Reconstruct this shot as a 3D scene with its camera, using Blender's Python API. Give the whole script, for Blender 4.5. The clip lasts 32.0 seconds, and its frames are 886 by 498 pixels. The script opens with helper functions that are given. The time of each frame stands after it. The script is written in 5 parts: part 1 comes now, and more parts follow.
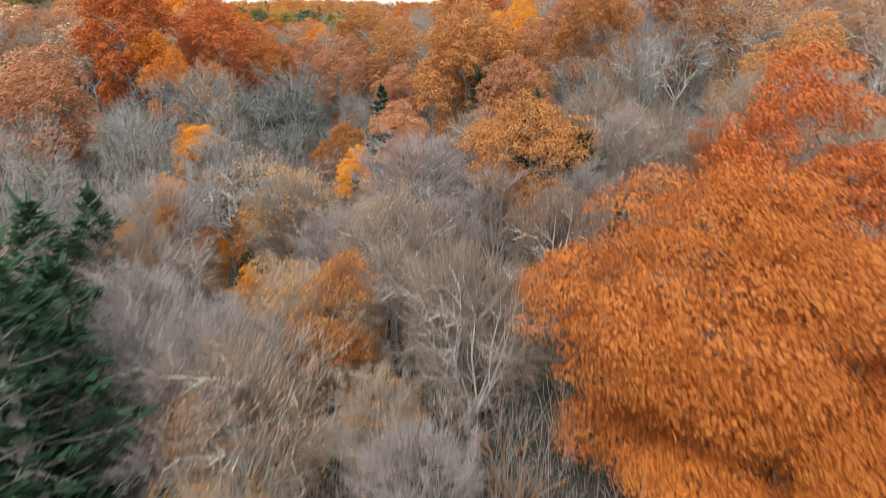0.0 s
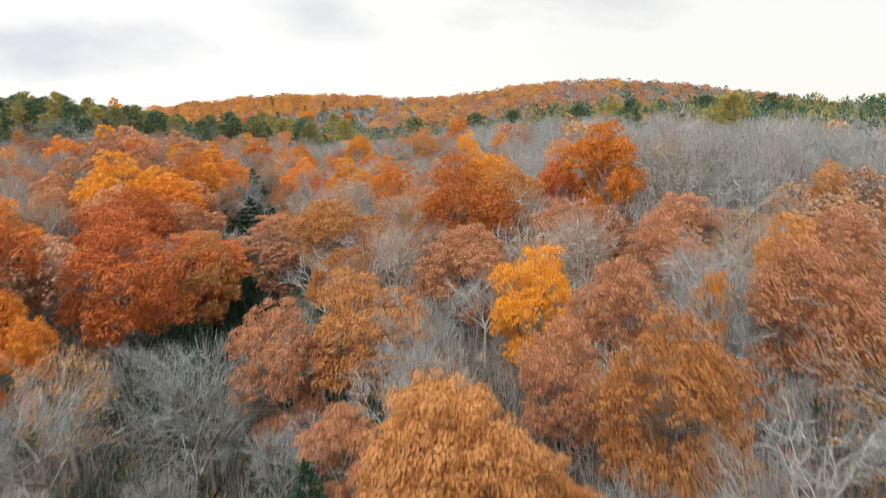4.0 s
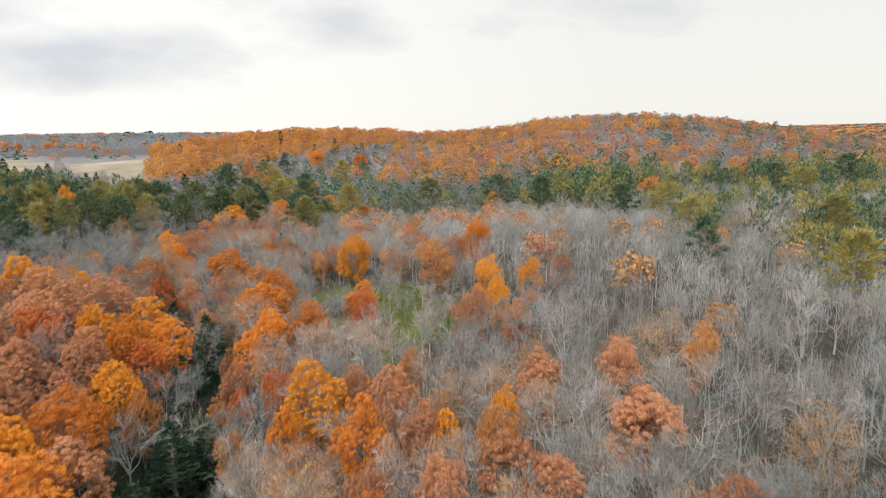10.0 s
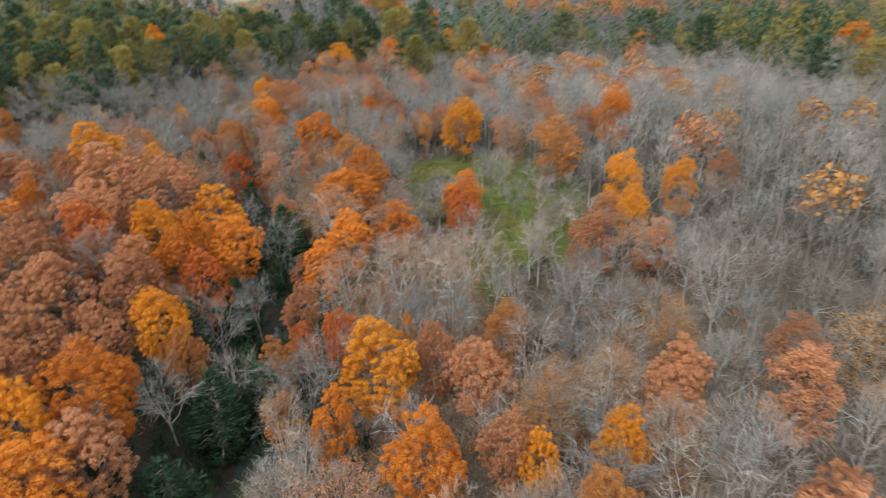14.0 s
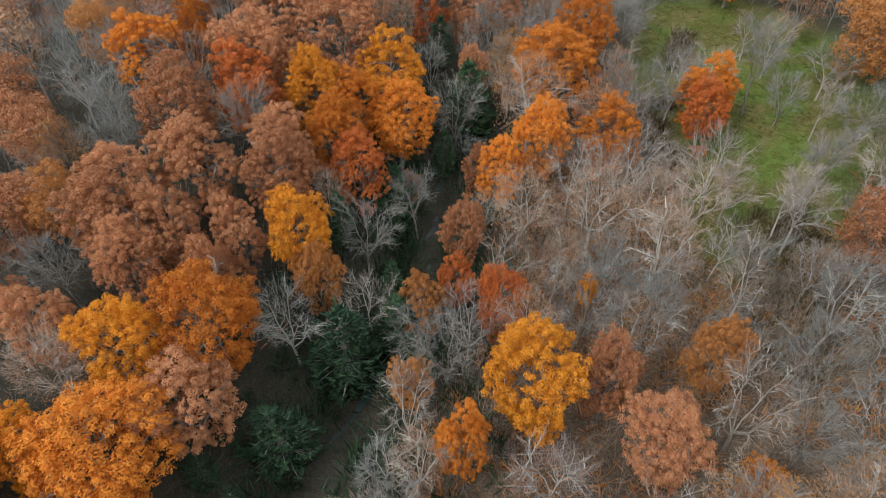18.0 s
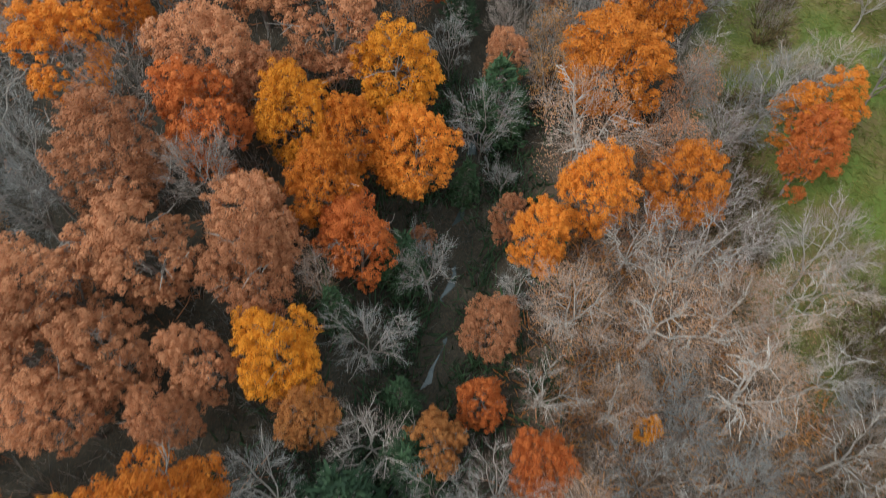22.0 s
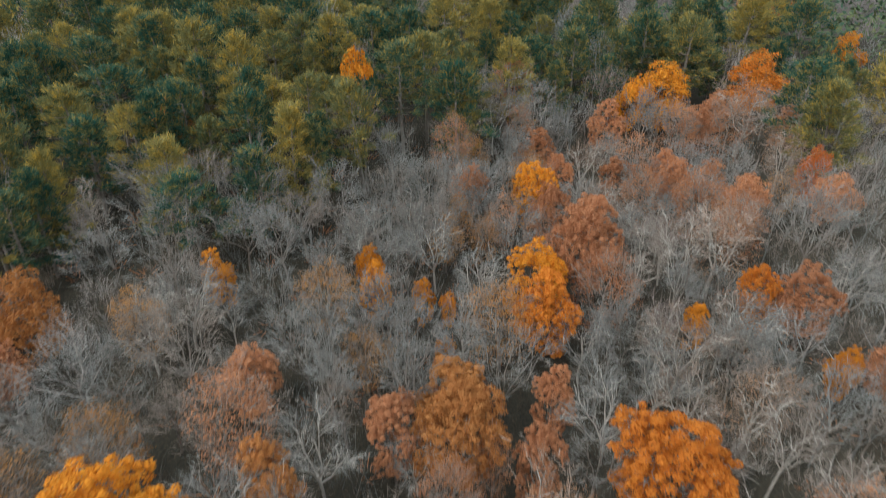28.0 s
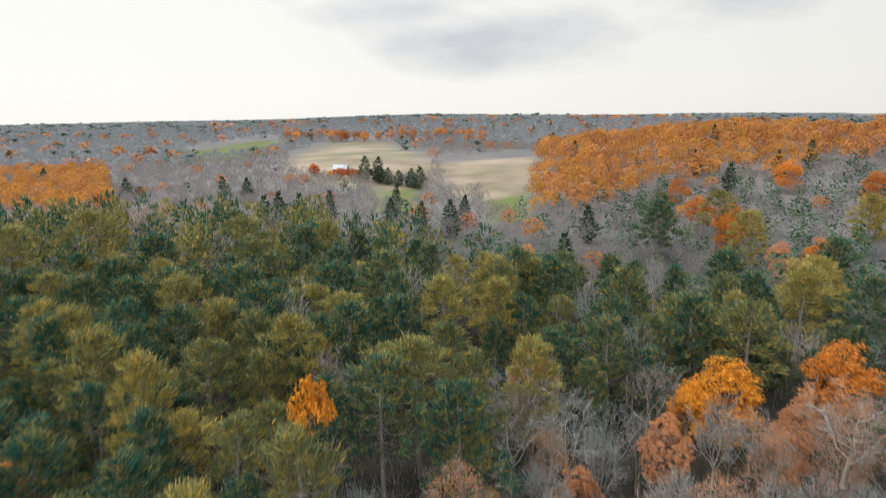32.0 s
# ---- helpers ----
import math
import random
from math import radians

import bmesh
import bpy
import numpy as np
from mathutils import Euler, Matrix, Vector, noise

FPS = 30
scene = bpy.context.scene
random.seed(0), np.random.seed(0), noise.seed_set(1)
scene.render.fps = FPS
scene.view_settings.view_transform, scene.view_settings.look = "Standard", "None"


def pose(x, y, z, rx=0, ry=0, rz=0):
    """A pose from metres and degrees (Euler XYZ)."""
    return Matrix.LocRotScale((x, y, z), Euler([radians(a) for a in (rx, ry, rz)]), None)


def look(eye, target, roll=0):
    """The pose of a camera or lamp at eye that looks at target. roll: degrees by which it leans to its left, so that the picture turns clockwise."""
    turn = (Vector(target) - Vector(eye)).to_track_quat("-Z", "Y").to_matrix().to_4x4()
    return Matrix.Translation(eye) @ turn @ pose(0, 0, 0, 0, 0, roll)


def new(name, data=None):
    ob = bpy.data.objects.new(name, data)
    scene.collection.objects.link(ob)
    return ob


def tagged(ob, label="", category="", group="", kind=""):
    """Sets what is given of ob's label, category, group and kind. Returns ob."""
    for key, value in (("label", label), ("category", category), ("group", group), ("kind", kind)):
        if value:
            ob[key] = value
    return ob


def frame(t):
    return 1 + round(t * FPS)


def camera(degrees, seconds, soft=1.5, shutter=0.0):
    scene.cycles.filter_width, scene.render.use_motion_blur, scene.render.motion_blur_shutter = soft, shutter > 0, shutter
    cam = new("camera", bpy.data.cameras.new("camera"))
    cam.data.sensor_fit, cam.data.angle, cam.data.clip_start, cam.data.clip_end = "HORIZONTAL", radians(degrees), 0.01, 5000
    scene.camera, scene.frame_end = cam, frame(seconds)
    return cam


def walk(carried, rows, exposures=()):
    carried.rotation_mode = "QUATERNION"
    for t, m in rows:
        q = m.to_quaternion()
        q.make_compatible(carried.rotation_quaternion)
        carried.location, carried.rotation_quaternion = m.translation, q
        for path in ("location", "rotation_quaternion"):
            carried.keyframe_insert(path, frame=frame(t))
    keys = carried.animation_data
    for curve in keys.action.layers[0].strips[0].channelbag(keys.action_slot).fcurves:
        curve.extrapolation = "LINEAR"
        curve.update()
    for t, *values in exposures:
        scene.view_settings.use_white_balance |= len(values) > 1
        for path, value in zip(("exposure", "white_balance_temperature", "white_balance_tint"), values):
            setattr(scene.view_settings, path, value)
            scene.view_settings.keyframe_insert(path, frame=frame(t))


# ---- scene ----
# camera: a drone that climbs over a wooded valley, tips down over a stream and lifts its view again
cam = camera(69.63, 32.0, soft=0.95, shutter=0.7)
PATH = [
    (0, -5.80, -59.93, 7.82, -2.16, -17.76, -0.47),
    (0.5, -5.15, -55.55, 10.04, -2.03, -17.93, -0.59),
    (1, -4.63, -51.01, 12.40, -1.86, -17.94, -0.79),
    (1.5, -4.36, -46.88, 14.42, -1.96, -17.94, -0.80),
    (2, -4.07, -43.01, 16.59, -2.11, -18.01, -0.81),
    (2.5, -3.56, -38.88, 18.73, -2.12, -17.17, -0.78),
    (3, -2.96, -34.92, 20.66, -2.01, -15.01, -0.73),
    (3.5, -2.39, -30.97, 22.43, -1.76, -13.13, -0.65),
    (4, -1.84, -26.95, 24.07, -1.44, -11.25, -0.57),
    (4.5, -1.40, -22.82, 25.63, -1.22, -10.63, -0.57),
    (6.5, -0.38, -4.80, 33.47, -0.79, -10.65, -0.49),
    (7, -0.22, -0.41, 35.81, -0.48, -10.61, -0.53),
    (7.5, -0.02, 3.94, 38.30, -0.36, -10.58, -0.62),
    (8, 0.35, 8.36, 40.76, -0.24, -10.55, -0.72),
    (8.5, 0.69, 12.62, 43.21, -0.14, -10.53, -0.72),
    (9, 1.04, 16.72, 45.70, -0.00, -10.56, -0.76),
    (9.5, 1.53, 20.83, 48.31, 0.39, -10.60, -0.87),
    (10, 1.87, 24.91, 50.75, 0.56, -10.59, -0.91),
    (10.5, 2.15, 28.86, 52.69, 0.59, -10.61, -0.95),
    (11, 2.50, 32.71, 53.86, 0.59, -10.58, -0.97),
    (11.5, 2.87, 36.59, 54.31, 0.59, -12.27, -0.99),
    (12, 3.12, 40.54, 54.68, 0.87, -15.48, -1.01),
    (12.5, 3.18, 44.65, 55.11, 1.88, -18.42, -1.04),
    (13, 3.03, 48.84, 55.84, 4.24, -21.08, -1.04),
    (13.5, 2.91, 52.80, 56.65, 8.36, -23.73, -1.08),
    (14, 2.54, 56.66, 57.25, 12.57, -26.31, -1.07),
    (14.5, 2.07, 60.40, 57.82, 16.69, -28.79, -0.97),
    (15, 1.24, 64.02, 58.31, 20.61, -31.16, -0.91),
    (15.5, 0.08, 67.63, 58.74, 24.38, -33.66, -0.80),
    (17.5, -6.21, 81.06, 60.32, 32.53, -43.27, -0.92),
    (18, -8.20, 84.54, 60.79, 32.98, -45.80, -1.03),
    (18.5, -10.42, 87.91, 61.18, 33.25, -48.32, -0.99),
    (19, -12.72, 91.20, 61.56, 33.61, -50.67, -0.91),
    (19.5, -15.10, 94.46, 61.91, 33.92, -52.88, -0.86),
    (20, -17.61, 97.71, 62.14, 34.02, -55.00, -0.81),
    (20.5, -20.14, 100.96, 62.40, 34.00, -56.91, -0.77),
    (21, -22.65, 104.39, 62.68, 34.00, -58.78, -0.74),
    (21.5, -25.27, 108.05, 62.93, 33.97, -59.97, -0.72),
    (22, -27.82, 111.76, 63.21, 33.90, -60.20, -0.72),
    (22.5, -30.48, 115.56, 63.39, 33.66, -59.46, -0.77),
    (23, -33.02, 119.35, 63.62, 33.57, -57.85, -0.82),
    (23.5, -35.48, 123.02, 63.69, 33.44, -56.06, -0.76),
    (24, -37.84, 126.47, 63.58, 33.43, -53.95, -0.66),
    (24.5, -40.28, 129.84, 63.30, 33.39, -51.42, -0.75),
    (25, -42.74, 133.27, 63.15, 33.26, -48.71, -0.82),
    (25.5, -45.10, 136.83, 63.14, 33.26, -46.06, -0.79),
    (26, -47.63, 140.53, 63.13, 33.19, -43.39, -0.87),
    (26.5, -50.25, 144.33, 63.05, 33.10, -40.73, -0.86),
    (28.5, -59.03, 159.29, 62.71, 33.34, -30.54, -0.72),
    (29, -61.46, 163.21, 62.59, 33.33, -27.95, -0.78),
    (29.5, -63.89, 167.15, 62.56, 33.30, -25.30, -0.75),
    (30, -66.32, 170.89, 62.51, 33.21, -22.80, -0.70),
    (30.5, -68.79, 174.89, 62.50, 33.17, -20.12, -0.77),
    (31, -71.50, 179.00, 62.43, 33.11, -17.41, -0.75),
    (31.5, -74.22, 183.08, 62.39, 33.05, -14.76, -0.78),
    (32, -76.97, 187.12, 62.32, 32.98, -12.09, -0.82),
]


def heading(x, y, z, yaw, pitch, roll):
    yaw, pitch = radians(yaw), radians(pitch)
    ahead = Vector((-math.sin(yaw) * math.cos(pitch), math.cos(yaw) * math.cos(pitch), math.sin(pitch)))
    eye = Vector((x, y, z))
    return look(eye, eye + 10 * ahead, roll)


walk(cam, [(t, heading(*row)) for t, *row in PATH], exposures=[(0, 0.50), (4, 0.43), (11, 0.30), (15, 0.12), (18, -0.02), (26, -0.02), (29, 0.10), (32, 0.16)])

# ---- world and sun: a bright, thinly overcast afternoon ----
world = bpy.data.worlds.new("overcast_sky")
scene.world = world
world.use_nodes = True
wt = world.node_tree
wt.nodes.clear()


def wnode(kind, **values):
    n = wt.nodes.new(kind)
    for key, value in values.items():
        n.inputs[key].default_value = value
    return n


SUN_HIGH, SUN_TURN = radians(48), radians(200)
sky = wt.nodes.new("ShaderNodeTexSky")
sky.sky_type, sky.sun_disc, sky.sun_elevation, sky.sun_rotation = "NISHITA", False, SUN_HIGH, SUN_TURN
coord = wt.nodes.new("ShaderNodeTexCoord")


def toward(left, high):
    """A direction in the sky, in degrees left of north and above the horizon."""
    left, high = radians(left), radians(high)
    return (-math.sin(left) * math.cos(high), math.cos(left) * math.cos(high), math.sin(high))


def wmath(op, a, b):
    n = wt.nodes.new("ShaderNodeMath")
    n.operation = op
    for k, v in ((0, a), (1, b)):
        if isinstance(v, (int, float)):
            n.inputs[k].default_value = v
        else:
            wt.links.new(v, n.inputs[k])
    return n.outputs[0]


grain = wt.nodes.new("ShaderNodeMapping")
grain.inputs["Scale"].default_value = (1, 1, 2.6)
wt.links.new(coord.outputs["Generated"], grain.inputs["Vector"])
clouds = wnode("ShaderNodeTexNoise", Scale=5.5, Detail=6.0, Roughness=0.55)
wt.links.new(grain.outputs["Vector"], clouds.inputs["Vector"])
cover = None
for left, high, wide, weight in ((28.5, 6.2, 0.21, 1.2), (35, 8.6, 0.17, 0.9), (9, 8.6, 0.16, 0.4), (-11, 9.8, 0.20, 0.45), (70, 16, 0.3, 0.7), (-50, 20, 0.4, 0.8), (160, 24, 0.5, 0.9), (120, 40, 0.5, 0.8), (0, 60, 0.6, 0.6)):
    c = toward(left, high)
    near = wt.nodes.new("ShaderNodeMapping")
    near.inputs["Location"].default_value = (-c[0], -c[1], -c[2] * 3.2)
    near.inputs["Scale"].default_value = (1, 1, 3.2)
    size = wt.nodes.new("ShaderNodeVectorMath")
    size.operation = "LENGTH"
    wt.links.new(coord.outputs["Generated"], near.inputs["Vector"])
    wt.links.new(near.outputs["Vector"], size.inputs[0])
    spot = wmath("MULTIPLY", wmath("SUBTRACT", wide, size.outputs["Value"]), weight / wide)
    cover = spot if cover is None else wmath("MAXIMUM", cover, spot)
ramp = wt.nodes.new("ShaderNodeValToRGB")
ramp.color_ramp.elements[0].position, ramp.color_ramp.elements[0].color = 0.52, (0.865, 0.855, 0.81, 1)
ramp.color_ramp.elements[1].position, ramp.color_ramp.elements[1].color = 1.02, (0.58, 0.585, 0.62, 1)
wt.links.new(wmath("ADD", wmath("MULTIPLY", cover, 0.55), clouds.outputs["Fac"]), ramp.inputs["Fac"])
blue = wt.nodes.new("ShaderNodeBackground")
blue.inputs["Strength"].default_value = 0.10
deck = wt.nodes.new("ShaderNodeBackground")
deck.inputs["Strength"].default_value = 1.0
blend = wt.nodes.new("ShaderNodeMixShader")
blend.inputs["Fac"].default_value = 0.93
out = wt.nodes.new("ShaderNodeOutputWorld")
parts = wt.nodes.new("ShaderNodeSeparateXYZ")
overhead = wt.nodes.new("ShaderNodeMapRange")
for key, value in (("From Min", 0.32), ("From Max", 0.95), ("To Min", 1.0), ("To Max", 2.1)):
    overhead.inputs[key].default_value = value
wt.links.new(coord.outputs["Generated"], parts.inputs["Vector"])
wt.links.new(parts.outputs["Z"], overhead.inputs["Value"])
side = wt.nodes.new("ShaderNodeMapRange")
for key, value in (("From Min", -0.85), ("From Max", 0.25), ("To Min", 1.07), ("To Max", 0.86)):
    side.inputs[key].default_value = value
wt.links.new(parts.outputs["X"], side.inputs["Value"])
wt.links.new(wmath("MULTIPLY", overhead.outputs["Result"], side.outputs["Result"]), deck.inputs["Strength"])
cool = wt.nodes.new("ShaderNodeMix")
cool.data_type, cool.blend_type = "RGBA", "MULTIPLY"
cool.inputs[7].default_value = (0.86, 1.0, 1.10, 1)
height = wt.nodes.new("ShaderNodeMapRange")
height.inputs["From Min"].default_value, height.inputs["From Max"].default_value = 0.3, 0.6
wt.links.new(parts.outputs["Z"], height.inputs["Value"])
wt.links.new(height.outputs["Result"], cool.inputs[0])
wt.links.new(ramp.outputs["Color"], cool.inputs[6])
wt.links.new(cool.outputs[2], deck.inputs["Color"])
wt.links.new(sky.outputs["Color"], blue.inputs["Color"])
wt.links.new(blue.outputs["Background"], blend.inputs[1])
wt.links.new(deck.outputs["Background"], blend.inputs[2])
wt.links.new(blend.outputs["Shader"], out.inputs["Surface"])

sun = new("sun", bpy.data.lights.new("sun", "SUN"))
sun.data.energy, sun.data.angle, sun.data.color = 2.0, radians(14), (1.0, 0.95, 0.87)
sun_way = Vector((math.sin(SUN_TURN) * math.cos(SUN_HIGH), math.cos(SUN_TURN) * math.cos(SUN_HIGH), math.sin(SUN_HIGH)))
sun.matrix_world = look(sun_way * 300, (0, 0, 0))

# ---- materials ----


def material(name):
    m = bpy.data.materials.new(name)
    m.use_nodes = True
    t = m.node_tree
    return m, t, t.nodes["Principled BSDF"]


def tone(t, a, b, fac, at=(0.3, 0.7)):
    r = t.nodes.new("ShaderNodeValToRGB")
    r.color_ramp.elements[0].position, r.color_ramp.elements[0].color = at[0], (*a, 1)
    r.color_ramp.elements[1].position, r.color_ramp.elements[1].color = at[1], (*b, 1)
    t.links.new(fac, r.inputs["Fac"])
    return r.outputs["Color"]


def mixed(t, a, b, fac, mode="MIX"):
    n = t.nodes.new("ShaderNodeMix")
    n.data_type, n.blend_type = "RGBA", mode
    for key, value in ((6, a), (7, b), (0, fac)):
        if isinstance(value, (int, float)):
            n.inputs[key].default_value = value
        elif isinstance(value, tuple):
            n.inputs[key].default_value = (*value, 1)
        else:
            t.links.new(value, n.inputs[key])
    return n.outputs[2]


def noise_of(t, scale, detail=3.0, vector=None):
    n = t.nodes.new("ShaderNodeTexNoise")
    n.inputs["Scale"].default_value, n.inputs["Detail"].default_value = scale, detail
    if vector is None:
        vector = t.nodes.new("ShaderNodeNewGeometry").outputs["Position"]
    t.links.new(vector, n.inputs["Vector"])
    return n.outputs["Fac"]


def foliage(name, dark, mid, light, sheer=0.22, rough=0.75, own_share=0.42, own_at=(0.0, 1.0), patch_at=(0.38, 0.62)):
    """Leaves: a tone for each tree, a patchy tone through the crown, and a tone for each leaf."""
    m, t, b = material(name)
    geo = t.nodes.new("ShaderNodeNewGeometry")
    info = t.nodes.new("ShaderNodeObjectInfo")
    tint = t.nodes.new("ShaderNodeAttribute")
    tint.attribute_name = "tint"
    own = t.nodes.new("ShaderNodeMath")
    own.operation = "ADD"
    t.links.new(info.outputs["Random"], own.inputs[0])
    t.links.new(tint.outputs["Fac"], own.inputs[1])
    turn = t.nodes.new("ShaderNodeMath")
    turn.operation = "FRACT"
    t.links.new(own.outputs[0], turn.inputs[0])
    patch = noise_of(t, 0.95, 3.0)
    c = tone(t, dark, mid, geo.outputs["Random Per Island"], (0.0, 0.75))
    c2 = tone(t, mid, light, geo.outputs["Random Per Island"], (0.15, 1.0))
    c = mixed(t, c, c2, tone(t, (0, 0, 0), (1, 1, 1), patch, patch_at))
    c = mixed(t, c, tone(t, tuple(0.72 * v for v in dark), tuple(min(1, 1.12 * v) for v in light), turn.outputs[0], own_at), own_share)
    t.links.new(c, b.inputs["Base Color"])
    b.inputs["Roughness"].default_value = rough
    b.inputs["Specular IOR Level"].default_value = 0.25
    if sheer:
        thin = t.nodes.new("ShaderNodeBsdfTranslucent")
        t.links.new(c, thin.inputs["Color"])
        mix = t.nodes.new("ShaderNodeMixShader")
        mix.inputs[0].default_value = sheer
        o = t.nodes["Material Output"]
        t.links.new(b.outputs[0], mix.inputs[1])
        t.links.new(thin.outputs[0], mix.inputs[2])
        t.links.new(mix.outputs[0], o.inputs["Surface"])
    return m


LEAF = {
    "orange": foliage("orange_leaves", (0.42, 0.110, 0.016), (0.66, 0.205, 0.024), (0.82, 0.325, 0.050)),
    "gold": foliage("golden_leaves", (0.48, 0.155, 0.014), (0.74, 0.270, 0.019), (0.86, 0.40, 0.045)),
    "russet": foliage("russet_leaves", (0.28, 0.108, 0.052), (0.50, 0.208, 0.102), (0.65, 0.325, 0.17)),
    "red": foliage("red_leaves", (0.30, 0.060, 0.018), (0.52, 0.130, 0.032), (0.67, 0.215, 0.058)),
    "amber": foliage("amber_leaves", (0.32, 0.112, 0.030), (0.50, 0.200, 0.062), (0.63, 0.31, 0.11)),
    "copper": foliage("copper_leaves", (0.26, 0.058, 0.015), (0.54, 0.145, 0.026), (0.72, 0.27, 0.055)),
    "tan": foliage("tan_leaves", (0.36, 0.15, 0.040), (0.52, 0.24, 0.075), (0.62, 0.34, 0.13)),
    "buff": foliage("buff_leaves", (0.30, 0.155, 0.085), (0.45, 0.25, 0.145), (0.57, 0.35, 0.22)),
}
# Even tones for far crowns; orange and gold carry aerial haze as colour.
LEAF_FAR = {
    "orange": foliage("hazed_orange_leaves", (0.48, 0.20, 0.064), (0.55, 0.24, 0.078), (0.64, 0.31, 0.105), 0.45, own_share=0.5),
    "gold": foliage("hazed_golden_leaves", (0.53, 0.238, 0.055), (0.60, 0.28, 0.066), (0.69, 0.345, 0.088), 0.45, own_share=0.5),
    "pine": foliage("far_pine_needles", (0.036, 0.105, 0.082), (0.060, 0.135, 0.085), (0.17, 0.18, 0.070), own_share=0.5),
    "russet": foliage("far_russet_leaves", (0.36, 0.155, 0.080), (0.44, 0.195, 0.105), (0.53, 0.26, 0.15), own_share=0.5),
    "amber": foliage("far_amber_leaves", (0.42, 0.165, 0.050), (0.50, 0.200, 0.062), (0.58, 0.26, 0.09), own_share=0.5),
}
NEEDLE = {
    "pine": foliage("pine_needles", (0.016, 0.085, 0.070), (0.058, 0.168, 0.115), (0.74, 0.47, 0.075), 0.24, 0.7, 0.36, (0.42, 1.15), (0.47, 0.58)),
    "spruce": foliage("spruce_needles", (0.018, 0.040, 0.024), (0.035, 0.075, 0.038), (0.06, 0.115, 0.05), 0.08),
}


def twig_material(name, dark, light, sheer=0.0):
    m, t, b = material(name)
    geo = t.nodes.new("ShaderNodeNewGeometry")
    info = t.nodes.new("ShaderNodeObjectInfo")
    c = tone(t, dark, light, geo.outputs["Random Per Island"], (0.0, 1.0))
    c = mixed(t, c, tone(t, dark, light, info.outputs["Random"], (0.0, 1.0)), 0.4)
    c = mixed(t, c, tone(t, (0.50, 0.48, 0.47), (1, 1, 1), noise_of(t, 0.12, 2.0), (0.3, 0.7)), 0.35, "MULTIPLY")
    t.links.new(c, b.inputs["Base Color"])
    b.inputs["Roughness"].default_value = 0.85
    if sheer:
        thin = t.nodes.new("ShaderNodeBsdfTranslucent")
        t.links.new(c, thin.inputs["Color"])
        mix = t.nodes.new("ShaderNodeMixShader")
        mix.inputs[0].default_value = sheer
        t.links.new(b.outputs[0], mix.inputs[1])
        t.links.new(thin.outputs[0], mix.inputs[2])
        t.links.new(mix.outputs[0], t.nodes["Material Output"].inputs["Surface"])
    return m


TWIG = twig_material("bare_twigs", (0.134, 0.140, 0.138), (0.39, 0.400, 0.392))
TWIG_DARK = twig_material("dark_twigs", (0.055, 0.060, 0.055), (0.19, 0.185, 0.17))
TWIG_WARM = twig_material("brown_twigs", (0.19, 0.158, 0.138), (0.44, 0.38, 0.34))
TWIG_MAUVE = twig_material("mauve_twigs", (0.20, 0.160, 0.152), (0.47, 0.395, 0.375))
TWIG_TAN = twig_material("tan_twigs", (0.18, 0.125, 0.097), (0.42, 0.315, 0.25))
# Paler, evener twig tone for far trees: aerial haze put into the colour.
TWIG_SOFT = twig_material("hazed_twigs", (0.27, 0.245, 0.245), (0.33, 0.295, 0.295), 0.5)
TWIG_PALE = twig_material("pale_twigs", (0.30, 0.225, 0.18), (0.60, 0.48, 0.41))
TWIG_ASH = twig_material("ash_twigs", (0.27, 0.24, 0.225), (0.56, 0.51, 0.48))
# Blue-grey of the farthest woods: aerial haze painted into the twig colour.
TWIG_HAZED = twig_material("distant_hazed_twigs", (0.25, 0.265, 0.285), (0.31, 0.325, 0.345), 0.5)


def bark_material(name, dark, light):
    m, t, b = material(name)
    info = t.nodes.new("ShaderNodeObjectInfo")
    c = tone(t, dark, light, noise_of(t, 2.2, 4.0), (0.35, 0.7))
    c = mixed(t, c, tone(t, dark, light, info.outputs["Random"], (0, 1)), 0.4)
    t.links.new(c, b.inputs["Base Color"])
    b.inputs["Roughness"].default_value = 0.9
    bump = t.nodes.new("ShaderNodeBump")
    bump.inputs["Strength"].default_value, bump.inputs["Distance"].default_value = 0.5, 0.04
    t.links.new(noise_of(t, 9.0, 3.0), bump.inputs["Height"])
    t.links.new(bump.outputs["Normal"], b.inputs["Normal"])
    return m


BARK = bark_material("grey_bark", (0.12, 0.10, 0.088), (0.36, 0.33, 0.30))
PALE_BARK = bark_material("pale_bark", (0.33, 0.30, 0.27), (0.58, 0.55, 0.51))

gm, gt, gb = material("forest_floor")
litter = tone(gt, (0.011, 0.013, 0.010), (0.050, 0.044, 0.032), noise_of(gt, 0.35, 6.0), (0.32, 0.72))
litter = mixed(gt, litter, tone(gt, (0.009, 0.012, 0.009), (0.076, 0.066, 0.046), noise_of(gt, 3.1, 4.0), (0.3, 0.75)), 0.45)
fallen = tone(gt, (0, 0, 0), (0.32, 0.32, 0.32), noise_of(gt, 7.0, 3.0), (0.54, 0.61))
litter = mixed(gt, litter, tone(gt, (0.11, 0.055, 0.026), (0.20, 0.125, 0.07), noise_of(gt, 2.3, 2.0), (0.35, 0.65)), fallen)
grass = tone(gt, (0.065, 0.125, 0.012), (0.20, 0.255, 0.035), noise_of(gt, 0.16, 5.0), (0.3, 0.72))
grass = mixed(gt, grass, tone(gt, (0.17, 0.115, 0.055), (0.10, 0.15, 0.03), noise_of(gt, 0.14, 6.0), (0.42, 0.56)), 0.8)
straw = tone(gt, (0.20, 0.145, 0.10), (0.38, 0.285, 0.21), noise_of(gt, 0.03, 8.0), (0.36, 0.64))
